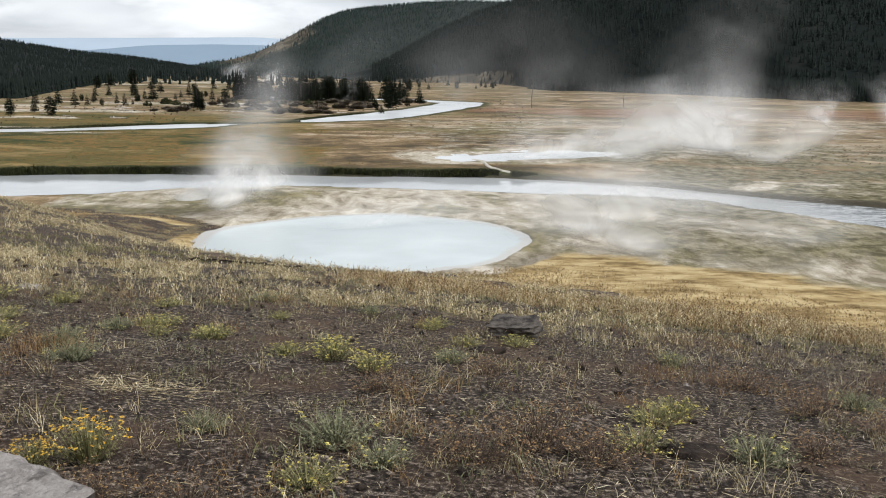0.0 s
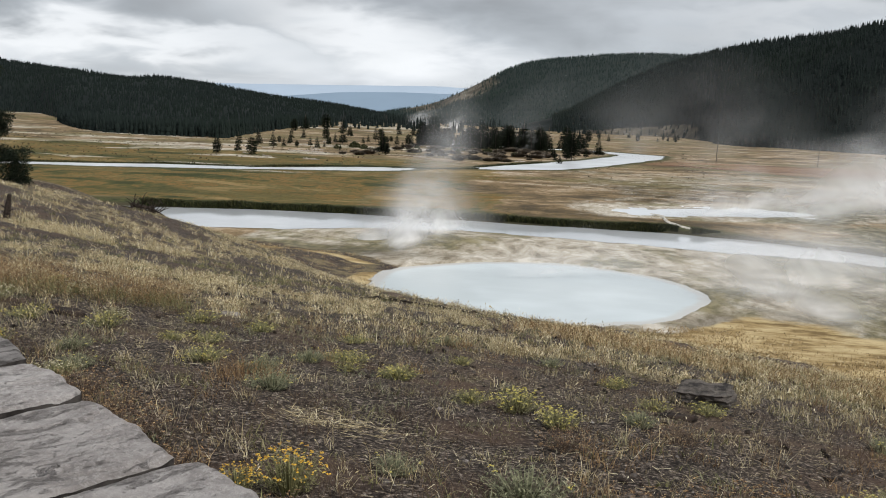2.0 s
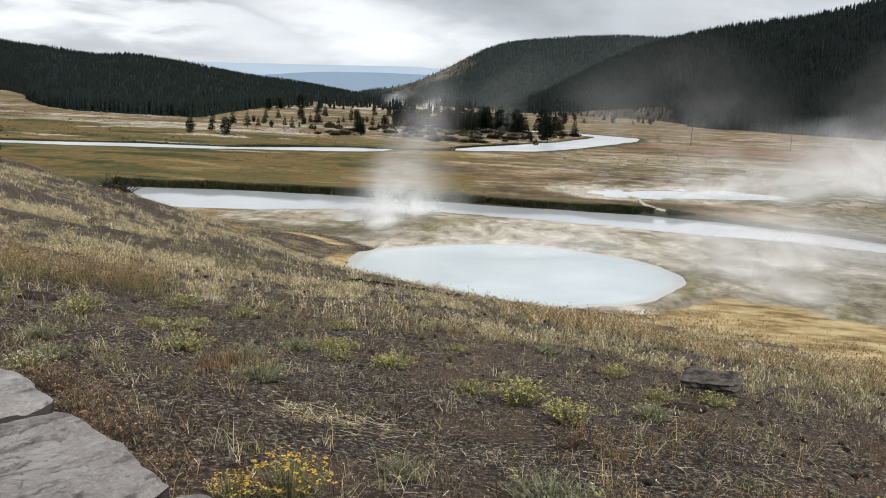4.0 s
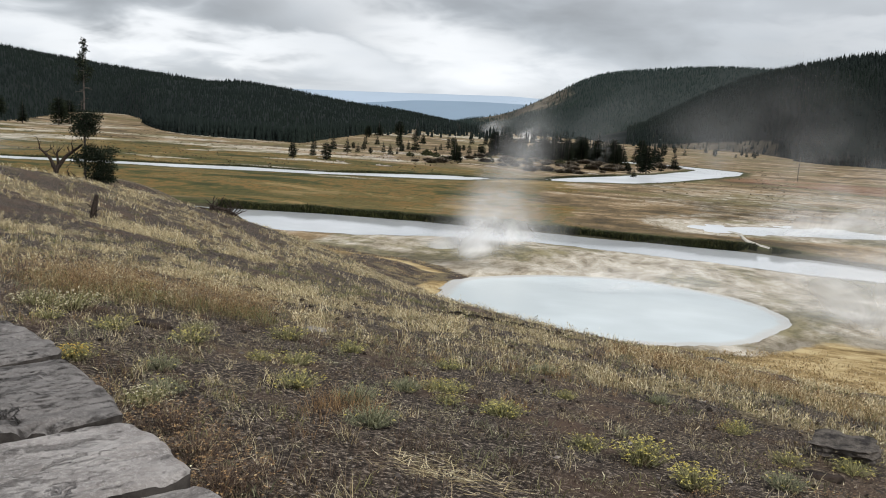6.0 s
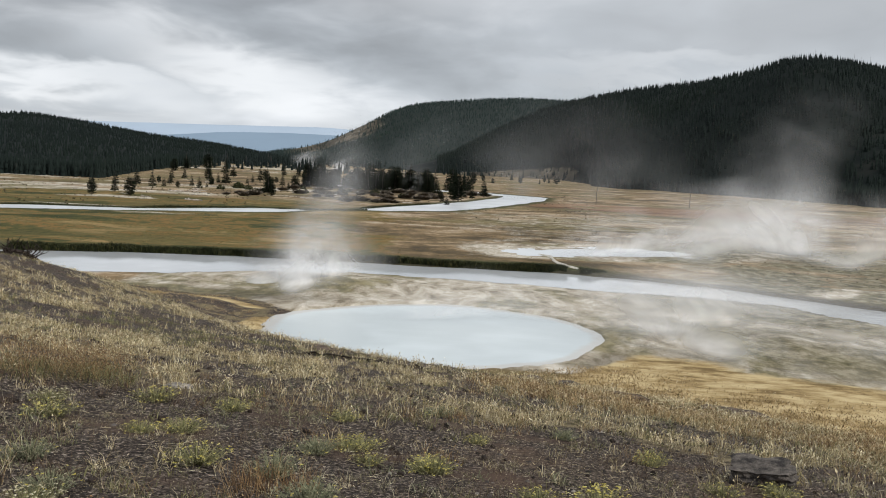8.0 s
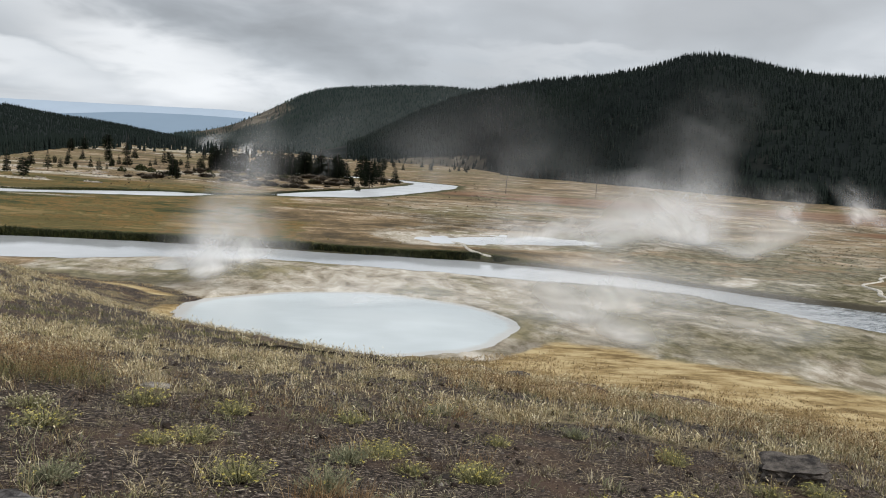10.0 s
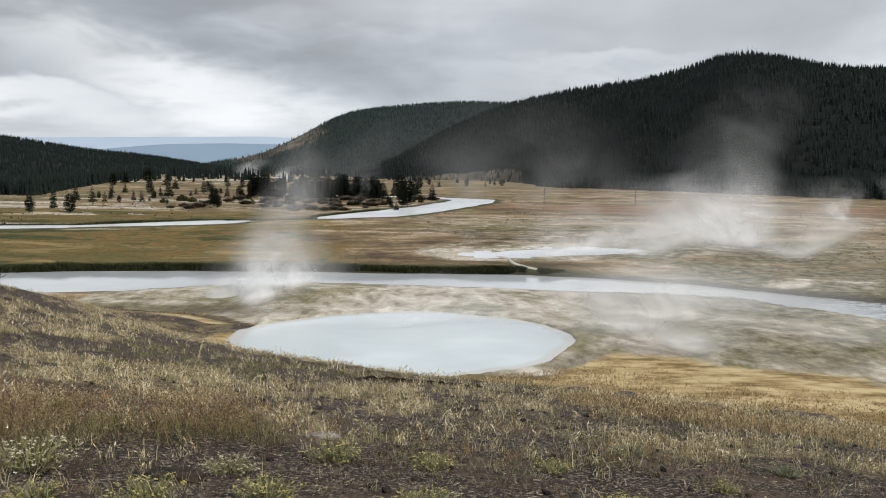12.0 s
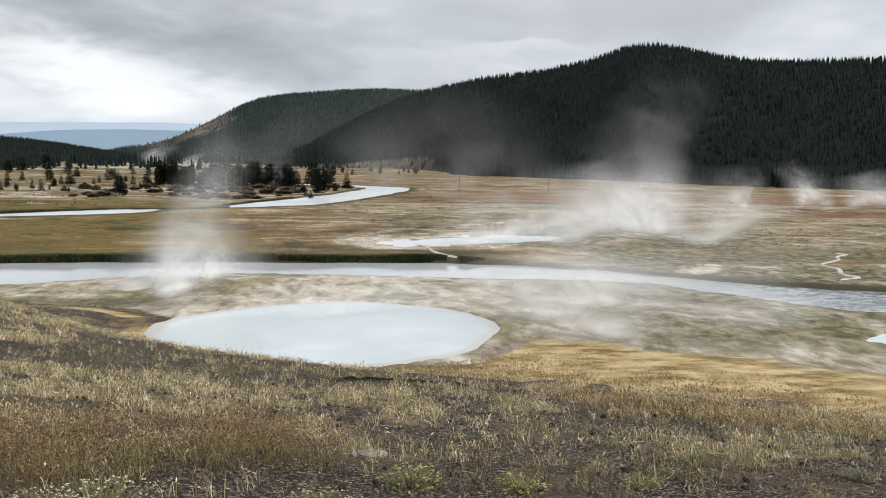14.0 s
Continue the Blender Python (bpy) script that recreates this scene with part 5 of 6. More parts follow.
def capstone(name, rng, length, wide, thick, mat, tone):
    """A rough-split slab: uneven outline, chipped rim and layered top."""
    bm = bmesh.new()
    nu, nv = 62, 60
    crease_shade = bm.verts.layers.float.new("crease_shade")
    dark = bm.verts.layers.float.new("exposure_tone")
    grid = []
    seed = rng.randrange(1000)
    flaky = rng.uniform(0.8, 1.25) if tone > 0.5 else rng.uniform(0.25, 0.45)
    for j in range(nv + 1):
        row = []
        for i in range(nu + 1):
            u, v = i / nu, j / nv
            x, y = (u - 0.5) * length, (v - 0.5) * wide
            edge = min(u, 1 - u, v, 1 - v)
            wob = 0.02 * (noise.noise(Vector((x * 3 + seed, y * 6, 0))) + 0.35 * noise.noise(Vector((x * 17 + seed, y * 17, 1))))
            x += wob * 0.4
            y += 0.026 * (noise.noise(Vector((x * 5 + seed, y * 6, 3))) + 0.4 * noise.noise(Vector((x * 21 + seed, y * 15, 5)))) * (1 if edge < 0.12 else 0.3)
            corner = max(0.0, 1 - min(u, 1 - u) / 0.10) * max(0.0, 1 - min(v, 1 - v) / 0.10)
            x -= math.copysign(0.014 * corner, x)
            y -= math.copysign(0.014 * corner, y)
            top = 0.006 * noise.noise(Vector((x * 3.5 + seed, y * 3.5, 7))) + 0.003 * noise.noise(Vector((x * 24 + seed, y * 14, 9))) + 0.002 * noise.noise(Vector((x * 50 + seed, y * 40, 2)))
            # the bed splits into thin layers that end in steps along the slab
            layer = noise.noise(Vector((x * 8 + seed, y * 3 + 0.4 * x, 11))) + 0.35 * noise.noise(Vector((x * 22 + seed, y * 9, 17)))
            # how dark the steps and cracks are painted, as shaded creases
            crease_dark = 0.0
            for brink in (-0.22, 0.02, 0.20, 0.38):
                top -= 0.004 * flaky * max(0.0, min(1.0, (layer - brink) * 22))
                crease_dark = max(crease_dark, 1 - abs(layer - brink - 0.03) / 0.05)
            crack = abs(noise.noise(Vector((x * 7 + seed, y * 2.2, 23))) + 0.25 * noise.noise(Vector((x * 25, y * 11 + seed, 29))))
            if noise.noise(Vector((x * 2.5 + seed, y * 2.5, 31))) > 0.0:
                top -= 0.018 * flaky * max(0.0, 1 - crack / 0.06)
                crease_dark = max(crease_dark, 1.2 * (1 - crack / 0.05))
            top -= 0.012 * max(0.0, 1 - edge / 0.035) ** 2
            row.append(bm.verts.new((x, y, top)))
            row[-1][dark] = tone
            row[-1][crease_shade] = max(0.0, min(1.0, crease_dark * flaky))
        grid.append(row)
    for j in range(nv):
        for i in range(nu):
            bm.faces.new((grid[j][i], grid[j][i + 1], grid[j + 1][i + 1], grid[j + 1][i]))
    rim = [grid[0][i] for i in range(nu)] + [grid[j][nu] for j in range(nv)] + [grid[nv][i] for i in range(nu, 0, -1)] + [grid[j][0] for j in range(nv, 0, -1)]
    low = [bm.verts.new((v.co.x * 0.985, v.co.y * 0.985, -thick)) for v in rim]
    for k in range(len(rim)):
        n = (k + 1) % len(rim)
        bm.faces.new((rim[n], rim[k], low[k], low[n]))
    bm.faces.new(low)
    # side faces take the painted joint shade
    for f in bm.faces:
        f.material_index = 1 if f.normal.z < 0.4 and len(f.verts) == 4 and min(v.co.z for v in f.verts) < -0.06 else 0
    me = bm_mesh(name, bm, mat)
    me.materials.append(SLAB_SHADE)
    return me


def wall_spot(along, out):
    """A place on the wall, which swings gently back towards the walk."""
    return WALL_FROM + WALL_WAY * along + wall_side * (out + 0.2 * max(0.0, along - 1.7) ** 1.3)


def wall_bend(along):
    return math.degrees(math.atan(0.26 * max(0.0, along - 1.7) ** 0.3))


stone_wall = new("stone_wall")
tagged(stone_wall, "low guard wall capped with rough grey stone slabs", "wall", kind="structure")
rng = random.Random(17)
angle = math.degrees(math.atan2(WALL_WAY.y, WALL_WAY.x))
cuts = [-0.01, 0.53, 0.97, 1.54]
while cuts[-1] < 7.5:
    cuts.append(cuts[-1] + rng.uniform(0.45, 0.68))
while cuts[0] > -2.4:
    cuts.insert(0, cuts[0] - rng.uniform(0.45, 0.68))
for a, b in zip(cuts, cuts[1:]):
    p = wall_spot((a + b) / 2, WALL_WIDE / 2 - 0.012 + rng.uniform(-0.01, 0.01))
    # slabs past 0.9 m carry the painted exposure tone
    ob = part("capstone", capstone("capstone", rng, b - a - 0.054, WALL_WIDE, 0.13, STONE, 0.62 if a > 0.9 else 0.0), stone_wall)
    ob.matrix_basis = pose(p.x, p.y, WALL_TOP + rng.uniform(-0.006, 0.008), rng.uniform(-0.8, 0.8), rng.uniform(-0.8, 0.8), angle + wall_bend((a + b) / 2) + rng.uniform(-1.2, 1.2))
bm = bmesh.new()
for a, b in zip(cuts, cuts[1:]):
    mid = wall_spot((a + b) / 2, WALL_WIDE / 2)
    bmesh.ops.create_cube(bm, size=1, matrix=pose(mid.x, mid.y, 0.13, 0, 0, angle + wall_bend((a + b) / 2)) @ Matrix.Diagonal((b - a + 0.01, WALL_WIDE - 0.06, 0.68, 1)))
part("mortar_core", bm_mesh("mortar_core", bm, MORTAR), stone_wall)
for course in range(3):
    at = cuts[0]
    while at < cuts[-1] - 0.2:
        size = rng.uniform(0.22, 0.42)
        for out, turn in ((0.035, 0), (WALL_WIDE - 0.035, 180)):
            p = wall_spot(at + size / 2, out)
            bm = bmesh.new()
            bmesh.ops.create_cube(bm, size=1, matrix=Matrix.Diagonal((size - 0.015, 0.09, 0.165, 1)))
            bmesh.ops.bevel(bm, geom=bm.edges[:], offset=0.02, segments=1, affect="EDGES")
            for v in bm.verts:
                v.co += Vector((0, 1, 0)) * 0.02 * noise.noise(v.co * 9 + Vector((at * 7, course, 0)))
            ob = part("stone", bm_mesh("stone", bm, STONE), stone_wall)
            ob.matrix_basis = pose(p.x, p.y, -0.08 + 0.18 * course + 0.09, 0, 0, angle + wall_bend(at + size / 2))
        at += size

# ---------------------------------------------------------------- plants and stones of the near slope
def scatter(count, seed, box, density):
    rng = np.random.default_rng(seed)
    x, y = rng.uniform(box[0], box[1], count), rng.uniform(box[2], box[3], count)
    ok = (rng.random(count) < density(x, y)) & (beyond_wall(x, y) > 0.12)
    return x[ok], y[ok]


def beyond_wall(x, y):
    """Metres from the wall's outer face, away from the walk."""
    return -((x - WALL_FROM.x) * wall_side.x + (y - WALL_FROM.y) * wall_side.y)


def tufts(name, x, y, per, radius, tall, width, lean, material, label, seed, category="grass", heads=0.0, head_size=0.01):
    rng = np.random.default_rng(seed)
    n = len(x)
    size = rng.uniform(0.5, 1.15, n) + 0.5 * rng.random(n) ** 4
    k = np.repeat(np.arange(n), per)
    a, r = rng.uniform(0, 6.283, len(k)), rng.random(len(k)) ** 0.7 * radius
    px, py = x[k] + np.cos(a) * r * size[k], y[k] + np.sin(a) * r * size[k]
    z = land(px, py)[0]
    h = rng.uniform(*tall, len(k)) * size[k]
    return blades(name, np.stack([px, py, z - 0.01], 1), h, rng.uniform(0.7, 1.4, len(k)) * width, rng.uniform(*lean, len(k)), material, label, category, seed, heads, head_size)


def clumpy(x, y, scale, lo, hi, seed):
    return smooth(fractal(x * scale, y * scale, 3, seed), lo, hi)


golden = lambda x, y: smooth(x, -2.6, -0.2) * smooth(y + 0.2 * x + 2.2 * (fractal(x * 0.9, y * 0.9, 3, 44) - 0.5), 9.4, 11.2) * smooth(15.5 - y - 0.5 * x, 0, 2)  # noqa: E731
bare_right = lambda x, y: 1 - 0.5 * golden(x, y)  # noqa: E731
# the brow of the slope
dx, dy = scatter(19000, 61, (-13, 10, 5.0, 17.5), lambda x, y: 0.72 * grass_cover(x, y) * bare_right(x, y))
tufts("grass_straw_band", dx, dy, 17, 0.075, (0.035, 0.125), 0.0044, (0.15, 1.0), STRAW, "pale dry straw grass along the brow of the slope", 62, heads=0.6, head_size=0.013)
dx, dy = scatter(9000, 261, (-13, 10, 6.5, 17.5), lambda x, y: 0.5 * grass_cover(x, y) * clumpy(x, y, 0.8, 0.42, 0.56, 24))
tufts("grass_bright_band", dx, dy, 12, 0.06, (0.04, 0.14), 0.0040, (0.1, 0.8), SEEDS, "bleached seed grass standing over the straw", 262, heads=0.8, head_size=0.014)
dx, dy = scatter(7000, 161, (-3, 11, 7.5, 17), lambda x, y: golden(x, y) * (0.06 + 0.80 * clumpy(x, y, 0.9, 0.42, 0.60, 15)))
tufts("grass_golden_brow", dx, dy, 17, 0.10, (0.05, 0.18), 0.0042, (0.2, 1.1), GOLD, "golden dry grass standing along the brow", 168, heads=0.5, head_size=0.014)
# the falling slope
dx, dy = scatter(21000, 63, (-45, 16, 15, 46), lambda x, y: (slope_height(x, y) > -11) * 0.85 * grass_cover(x, y) * (1 - 0.35 * smooth(y, 26, 40)))
tufts("grass_straw_slope", dx, dy, 14, 0.16, (0.05, 0.18), 0.010, (0.2, 1.1), STRAW, "dry yellow grass over the falling slope", 64, heads=0.55, head_size=0.024)
dx, dy = scatter(6000, 263, (-45, 16, 15, 46), lambda x, y: (slope_height(x, y) > -11) * (0.15 + 0.85 * clumpy(x, y, 0.5, 0.44, 0.6, 26)) * 0.6)
tufts("herbs_olive_slope", dx, dy, 12, 0.18, (0.03, 0.13), 0.012, (0.3, 1.3), OLIVE, "low olive herbs between the slope's dry grass", 264, "herbs")
dx, dy = scatter(5000, 265, (-45, 16, 14, 46), lambda x, y: (slope_height(x, y) > -11) * clumpy(x, y, 0.4, 0.46, 0.6, 27) * 0.6)
tufts("herbs_withered_slope", dx, dy, 12, 0.2, (0.03, 0.12), 0.010, (0.3, 1.3), WITHERED, "dull brown withered herbs on the slope", 266, "herbs")
# the gravel before the wall
dx, dy = scatter(1300, 65, (-8, 6, 1.6, 9), lambda x, y: 0.12 + 0.88 * clumpy(x, y, 0.9, 0.45, 0.62, 5))
tufts("grass_straw_near", dx, dy, 16, 0.06, (0.03, 0.15), 0.0022, (0.2, 1.5), STRAW, "sparse dry grass tufts on dark gravel", 66, heads=0.25, head_size=0.008)
dx, dy = scatter(4600, 67, (-2, 12, 7, 17), lambda x, y: smooth(y + 0.35 * x + 2.4 * (fractal(x, y, 3, 45) - 0.5), 9.9, 11.8) * smooth(16.5 - y - 0.2 * x, 0, 3) * (0.2 + 0.8 * clumpy(x, y, 0.5, 0.38, 0.56, 6)))
tufts("grass_russet_band", dx, dy, 14, 0.10, (0.05, 0.18), 0.0042, (0.15, 1.1), RUSSET, "reddish brown seed grass along the brow", 68, heads=0.5, head_size=0.014)
dx, dy = scatter(1900, 69, (-7, 5, 1.8, 8), lambda x, y: clumpy(x, y, 0.8, 0.40, 0.58, 7) * (0.35 + 0.65 * (beyond_wall(x, y) < 1.6)))
tufts("grass_russet_near", dx, dy, 30, 0.12, (0.03, 0.14), 0.0024, (0.3, 1.6), WITHERED, "brown withered herbs near the wall", 70, heads=0.3, head_size=0.006)
dx, dy = scatter(800, 169, (-7, 5, 1.8, 9), lambda x, y: clumpy(x, y, 1.1, 0.46, 0.62, 37))
tufts("grass_rust_near", dx, dy, 30, 0.10, (0.03, 0.16), 0.0024, (0.2, 1.2), RUSSET, "rust brown seed grass between the gravel", 170, heads=0.5, head_size=0.007)
dx, dy = scatter(3600, 71, (-13, 8, 2, 16), lambda x, y: (0.08 + 0.92 * clumpy(x, y, 0.65, 0.46, 0.62, 8)) * 0.8)
tufts("herbs_olive", dx, dy, 16, 0.10, (0.02, 0.09), 0.005, (0.4, 1.5), OLIVE, "low olive green herbs between the grass", 72, "herbs")
dx, dy = scatter(5000, 171, (-14, 9, 7.5, 18), lambda x, y: 0.04 + 0.75 * clumpy(x, y, 0.9, 0.46, 0.60, 28) * clumpy(x, y, 0.3, 0.3, 0.6, 29))
tufts("herbs_olive_band", dx, dy, 14, 0.11, (0.03, 0.11), 0.006, (0.4, 1.5), OLIVE, "low olive herbs scattered over the slope", 172, "herbs")
dx, dy = scatter(1500, 73, (-13, 8, 2, 13), lambda x, y: clumpy(x, y, 0.7, 0.5, 0.62, 9))
tufts("herbs_sage", dx, dy, 18, 0.10, (0.03, 0.10), 0.006, (0.4, 1.4), SAGE, "grey green low herbs on the gravel", 74, "herbs")
dx, dy = scatter(3400, 273, (-9, 7, 2.2, 10), lambda x, y: 0.10 + 0.90 * clumpy(x, y, 1.3, 0.46, 0.62, 39))
tufts("herbs_dry_near", dx, dy, 20, 0.07, (0.015, 0.075), 0.0026, (0.4, 1.6), DRY_HERB, "low grey brown fuzzy herbs between the pebbles", 274, "herbs", heads=0.4, head_size=0.006)
dx, dy = scatter(5000, 77, (-9, 7, 1.7, 11), lambda x, y: 0.35 + 0.65 * clumpy(x, y, 1.2, 0.4, 0.6, 12))
tufts("dry_sprigs", dx, dy, 5, 0.035, (0.015, 0.05), 0.0022, (0.4, 1.8), STRAW, "tiny dry sprigs between the pebbles", 78, "dry sprigs")
dx, dy = scatter(7000, 79, (-9, 7, 1.7, 11), lambda x, y: 0.3 + 0.7 * clumpy(x, y, 1.0, 0.42, 0.6, 13))
tufts("withered_sprigs", dx, dy, 6, 0.06, (0.02, 0.07), 0.0026, (0.4, 1.8), WITHERED, "tiny withered brown sprigs on the gravel", 80, "dry sprigs")


def litter():
    rng = np.random.default_rng(75)
    n = 24000
    x, y = rng.uniform(-9, 7, n), rng.uniform(1.6, 11, n)
    a, length = rng.uniform(0, np.pi, n), 0.010 + 0.09 * rng.random(n) ** 4
    pile = np.arange(n) < 190
    x[pile], y[pile] = -1.68 + rng.normal(0, 0.17, 190), 4.24 + rng.normal(0, 0.12, 190)
    a[pile], length[pile] = rng.uniform(0, np.pi, 190), rng.uniform(0.04, 0.17, 190)
    ok = beyond_wall(x, y) > 0.15
    x, y, a, length, pile = x[ok], y[ok], a[ok], length[ok], pile[ok]
    ex, ey = x + np.cos(a) * length, y + np.sin(a) * length
    w = rng.uniform(0.0008, 0.0019, len(x))
    ox, oy = -np.sin(a) * w, np.cos(a) * w
    z0, z1 = land(x, y)[0] + 0.012 + 0.03 * pile * rng.random(len(x)), land(ex, ey)[0] + 0.012 + 0.03 * pile * rng.random(len(x))
    v = np.stack([np.stack([x - ox, y - oy, z0], 1), np.stack([x + ox, y + oy, z0], 1), np.stack([ex + ox, ey + oy, z1], 1), np.stack([ex - ox, ey - oy, z1], 1)], 1).reshape(-1, 3)
    q = np.arange(len(x))[:, None] * 4 + np.arange(4)[None, :]
    tagged(new("straw_litter", mesh_of("straw_litter", v, q, STRAW)), "loose broken straw lying on the gravel", "straw", kind="stuff")


litter()


def pebbles():
    rng = np.random.default_rng(76)
    n = 21000
    x, y = rng.uniform(-9, 7, n), 1.6 + 10.5 * rng.random(n) ** 1.2
    ok = beyond_wall(x, y) > 0.05
    x, y = x[ok], y[ok]
    n = len(x)
    z = land(x, y)[0]
    r = 0.003 + 0.020 * rng.random(n) ** 8 + 0.004 * rng.random(n)
    a = rng.uniform(0, 6.283, n)
    shape = np.array([(1, 0, 0), (0, 1, 0), (-1, 0, 0), (0, -1, 0), (0.1, 0, 0.7), (0, 0, -0.5)])
    v = shape[None] * r[:, None, None] * rng.uniform(0.6, 1.4, (n, 6, 1))
    c, s = np.cos(a)[:, None], np.sin(a)[:, None]
    v = np.stack([v[..., 0] * c - v[..., 1] * s + x[:, None], v[..., 0] * s + v[..., 1] * c + y[:, None], v[..., 2] + z[:, None] + 0.002], -1).reshape(-1, 3)
    f = np.array([(0, 1, 4), (1, 2, 4), (2, 3, 4), (3, 0, 4), (1, 0, 5), (2, 1, 5), (3, 2, 5), (0, 3, 5)])
    t = (np.arange(n)[:, None, None] * 6 + f[None]).reshape(-1, 3)
    tagged(new("gravel", mesh_of("gravel", v, t, PEBBLE)), "small grey and brown pebbles on the slope", "gravel", kind="stuff")


pebbles()


def clods():
    """Dark cones and crumbs of bark strewn over the gravel."""
    rng = random.Random(176)
    bm = bmesh.new()
    for _ in range(420):
        x, y = rng.uniform(-8, 6), rng.uniform(2.5, 13)
        if beyond_wall(x, y) < 0.15:
            continue
        r = rng.uniform(0.008, 0.026) * (0.8 + 0.03 * y)
        m = pose(x, y, level(x, y) + 0.4 * r, rng.uniform(-30, 30), rng.uniform(-30, 30), rng.uniform(0, 360)) @ Matrix.Diagonal((r * 1.4, r, r * 0.85, 1))
        made = bmesh.ops.create_icosphere(bm, subdivisions=1, radius=1, matrix=m)
        for v in made["verts"]:
            v.co += Vector((rng.uniform(-1, 1), rng.uniform(-1, 1), rng.uniform(-1, 1))) * r * 0.28
    tagged(new("cones_and_clods", bm_mesh("cones_and_clods", bm, BARK)), "dark brown cones and crumbs on the gravel", "cones", kind="stuff")


clods()


def herb_meshes(seed, stems, spread_, tall, leaf, leaf_mat, head_mat, heads, head_size, stem=0.0022):
    """Foliage and flower heads of one bushy herb."""
    rng = random.Random(seed)
    green, bloom = bmesh.new(), bmesh.new()
    for k in range(stems):
        a, out = rng.uniform(0, 6.283), spread_ * math.sqrt(rng.random())
        h = tall * rng.uniform(0.6, 1.05) * (1.0 - 0.35 * (out / spread_) ** 2)
        foot = Vector((math.cos(a) * out * 0.35, math.sin(a) * out * 0.35, -0.01))
        tip = Vector((math.cos(a) * out, math.sin(a) * out, h))
        side = Vector((-math.sin(a), math.cos(a), 0)) * stem
        mid = foot.lerp(tip, 0.5) + Vector((0, 0, 0.06 * h))
        vs = [green.verts.new(p) for p in (foot - side, foot + side, mid + side, mid - side, tip)]
        green.faces.new(vs[:4])
        green.faces.new((vs[3], vs[2], vs[4]))
        for j in range(9):
            t = rng.uniform(0.15, 0.98)
            p = foot.lerp(tip, t) + Vector((0, 0, 0.1 * h * t * (1 - t)))
            b = rng.uniform(0, 6.283)
            way = Vector((math.cos(b), math.sin(b), rng.uniform(0.1, 0.9))).normalized() * leaf * rng.uniform(0.6, 1.3)
            wide = way.cross(Vector((0, 0, 1))).normalized() * leaf * 0.16
            q = [green.verts.new(v) for v in (p, p + way * 0.5 + wide, p + way, p + way * 0.5 - wide)]
            green.faces.new(q)
        if rng.random() < heads:
            for _ in range(rng.randint(2, 5)):
                p = tip + Vector((rng.uniform(-1, 1), rng.uniform(-1, 1), rng.uniform(-0.4, 0.6))) * head_size * 1.6
                r = head_size * rng.uniform(0.6, 1.2)
                c = bloom.verts.new(p + Vector((0, 0, r * 0.5)))
                ring = [bloom.verts.new(p + Vector((math.cos(s * 1.0472), math.sin(s * 1.0472), rng.uniform(-0.2, 0.2))) * r) for s in range(6)]
                for s in range(6):
                    bloom.faces.new((c, ring[s], ring[(s + 1) % 6]))
    return bm_mesh("foliage", green, leaf_mat), bm_mesh("flower_heads", bloom, head_mat)


HERBS = {
    "gold_big": [herb_meshes(s, 150, 0.19, 0.20, 0.018, OLIVE, ORANGE, 0.5, 0.0055) for s in (201, 202)],
    "gold_pale": [herb_meshes(s, 150, 0.19, 0.15, 0.018, OLIVE, YELLOW, 0.6, 0.0055) for s in (221, 222)],
    "gold_low": [herb_meshes(s, 130, 0.17, 0.08, 0.015, OLIVE, YELLOW, 0.36, 0.0042) for s in (203, 204, 205)],
    "sage": [herb_meshes(s, 150, 0.17, 0.11, 0.016, SAGE, YELLOW, 0.04, 0.005) for s in (206, 207)],
    "cream": [herb_meshes(s, 150, 0.25, 0.13, 0.02, OLIVE, CREAM, 0.5, 0.0055) for s in (208, 209)],
    "brown": [herb_meshes(s, 170, 0.20, 0.11, 0.014, WITHERED, RUSSET, 0.8, 0.0035, 0.0009) for s in (210, 211)],
}
HERB_TAGS = {
    "gold_big": ("flowering_shrub", "bushy olive shrub with bright yellow flower heads", "yellow flowering shrubs"),
    "gold_pale": ("flowering_shrub", "olive shrub with pale yellow flower heads", "yellow flowering shrubs"),
    "gold_low": ("flowering_herb", "low olive herb mound dotted with yellow flowers", "low yellow herbs"),
    "sage": ("sage_bush", "grey green leafy bush on dark gravel", "sage bushes"),
    "cream": ("flowering_herb", "green herb topped with cream white flower heads", "cream flowering herbs"),
    "brown": ("withered_herb", "withered reddish brown herb with dry seed heads", "withered herbs"),
}
pick = random.Random(41)


def herb(kind, x, y, size=1.0):
    name, label, group = HERB_TAGS[kind]
    foliage, bloom = pick.choice(HERBS[kind])
    root = new(name)
    part("foliage", foliage, root)
    tagged(part("blossom" if kind != "brown" else "dry_bloom", bloom, root), kind="stuff")
    s = size * pick.uniform(0.9, 1.12)
    root.matrix_basis = pose(x, y, level(x, y), 0, 0, pick.uniform(0, 360)) @ Matrix.Diagonal((s, s, s * pick.uniform(0.9, 1.1), 1))
    return tagged(root, label, name.split("_")[1], group)


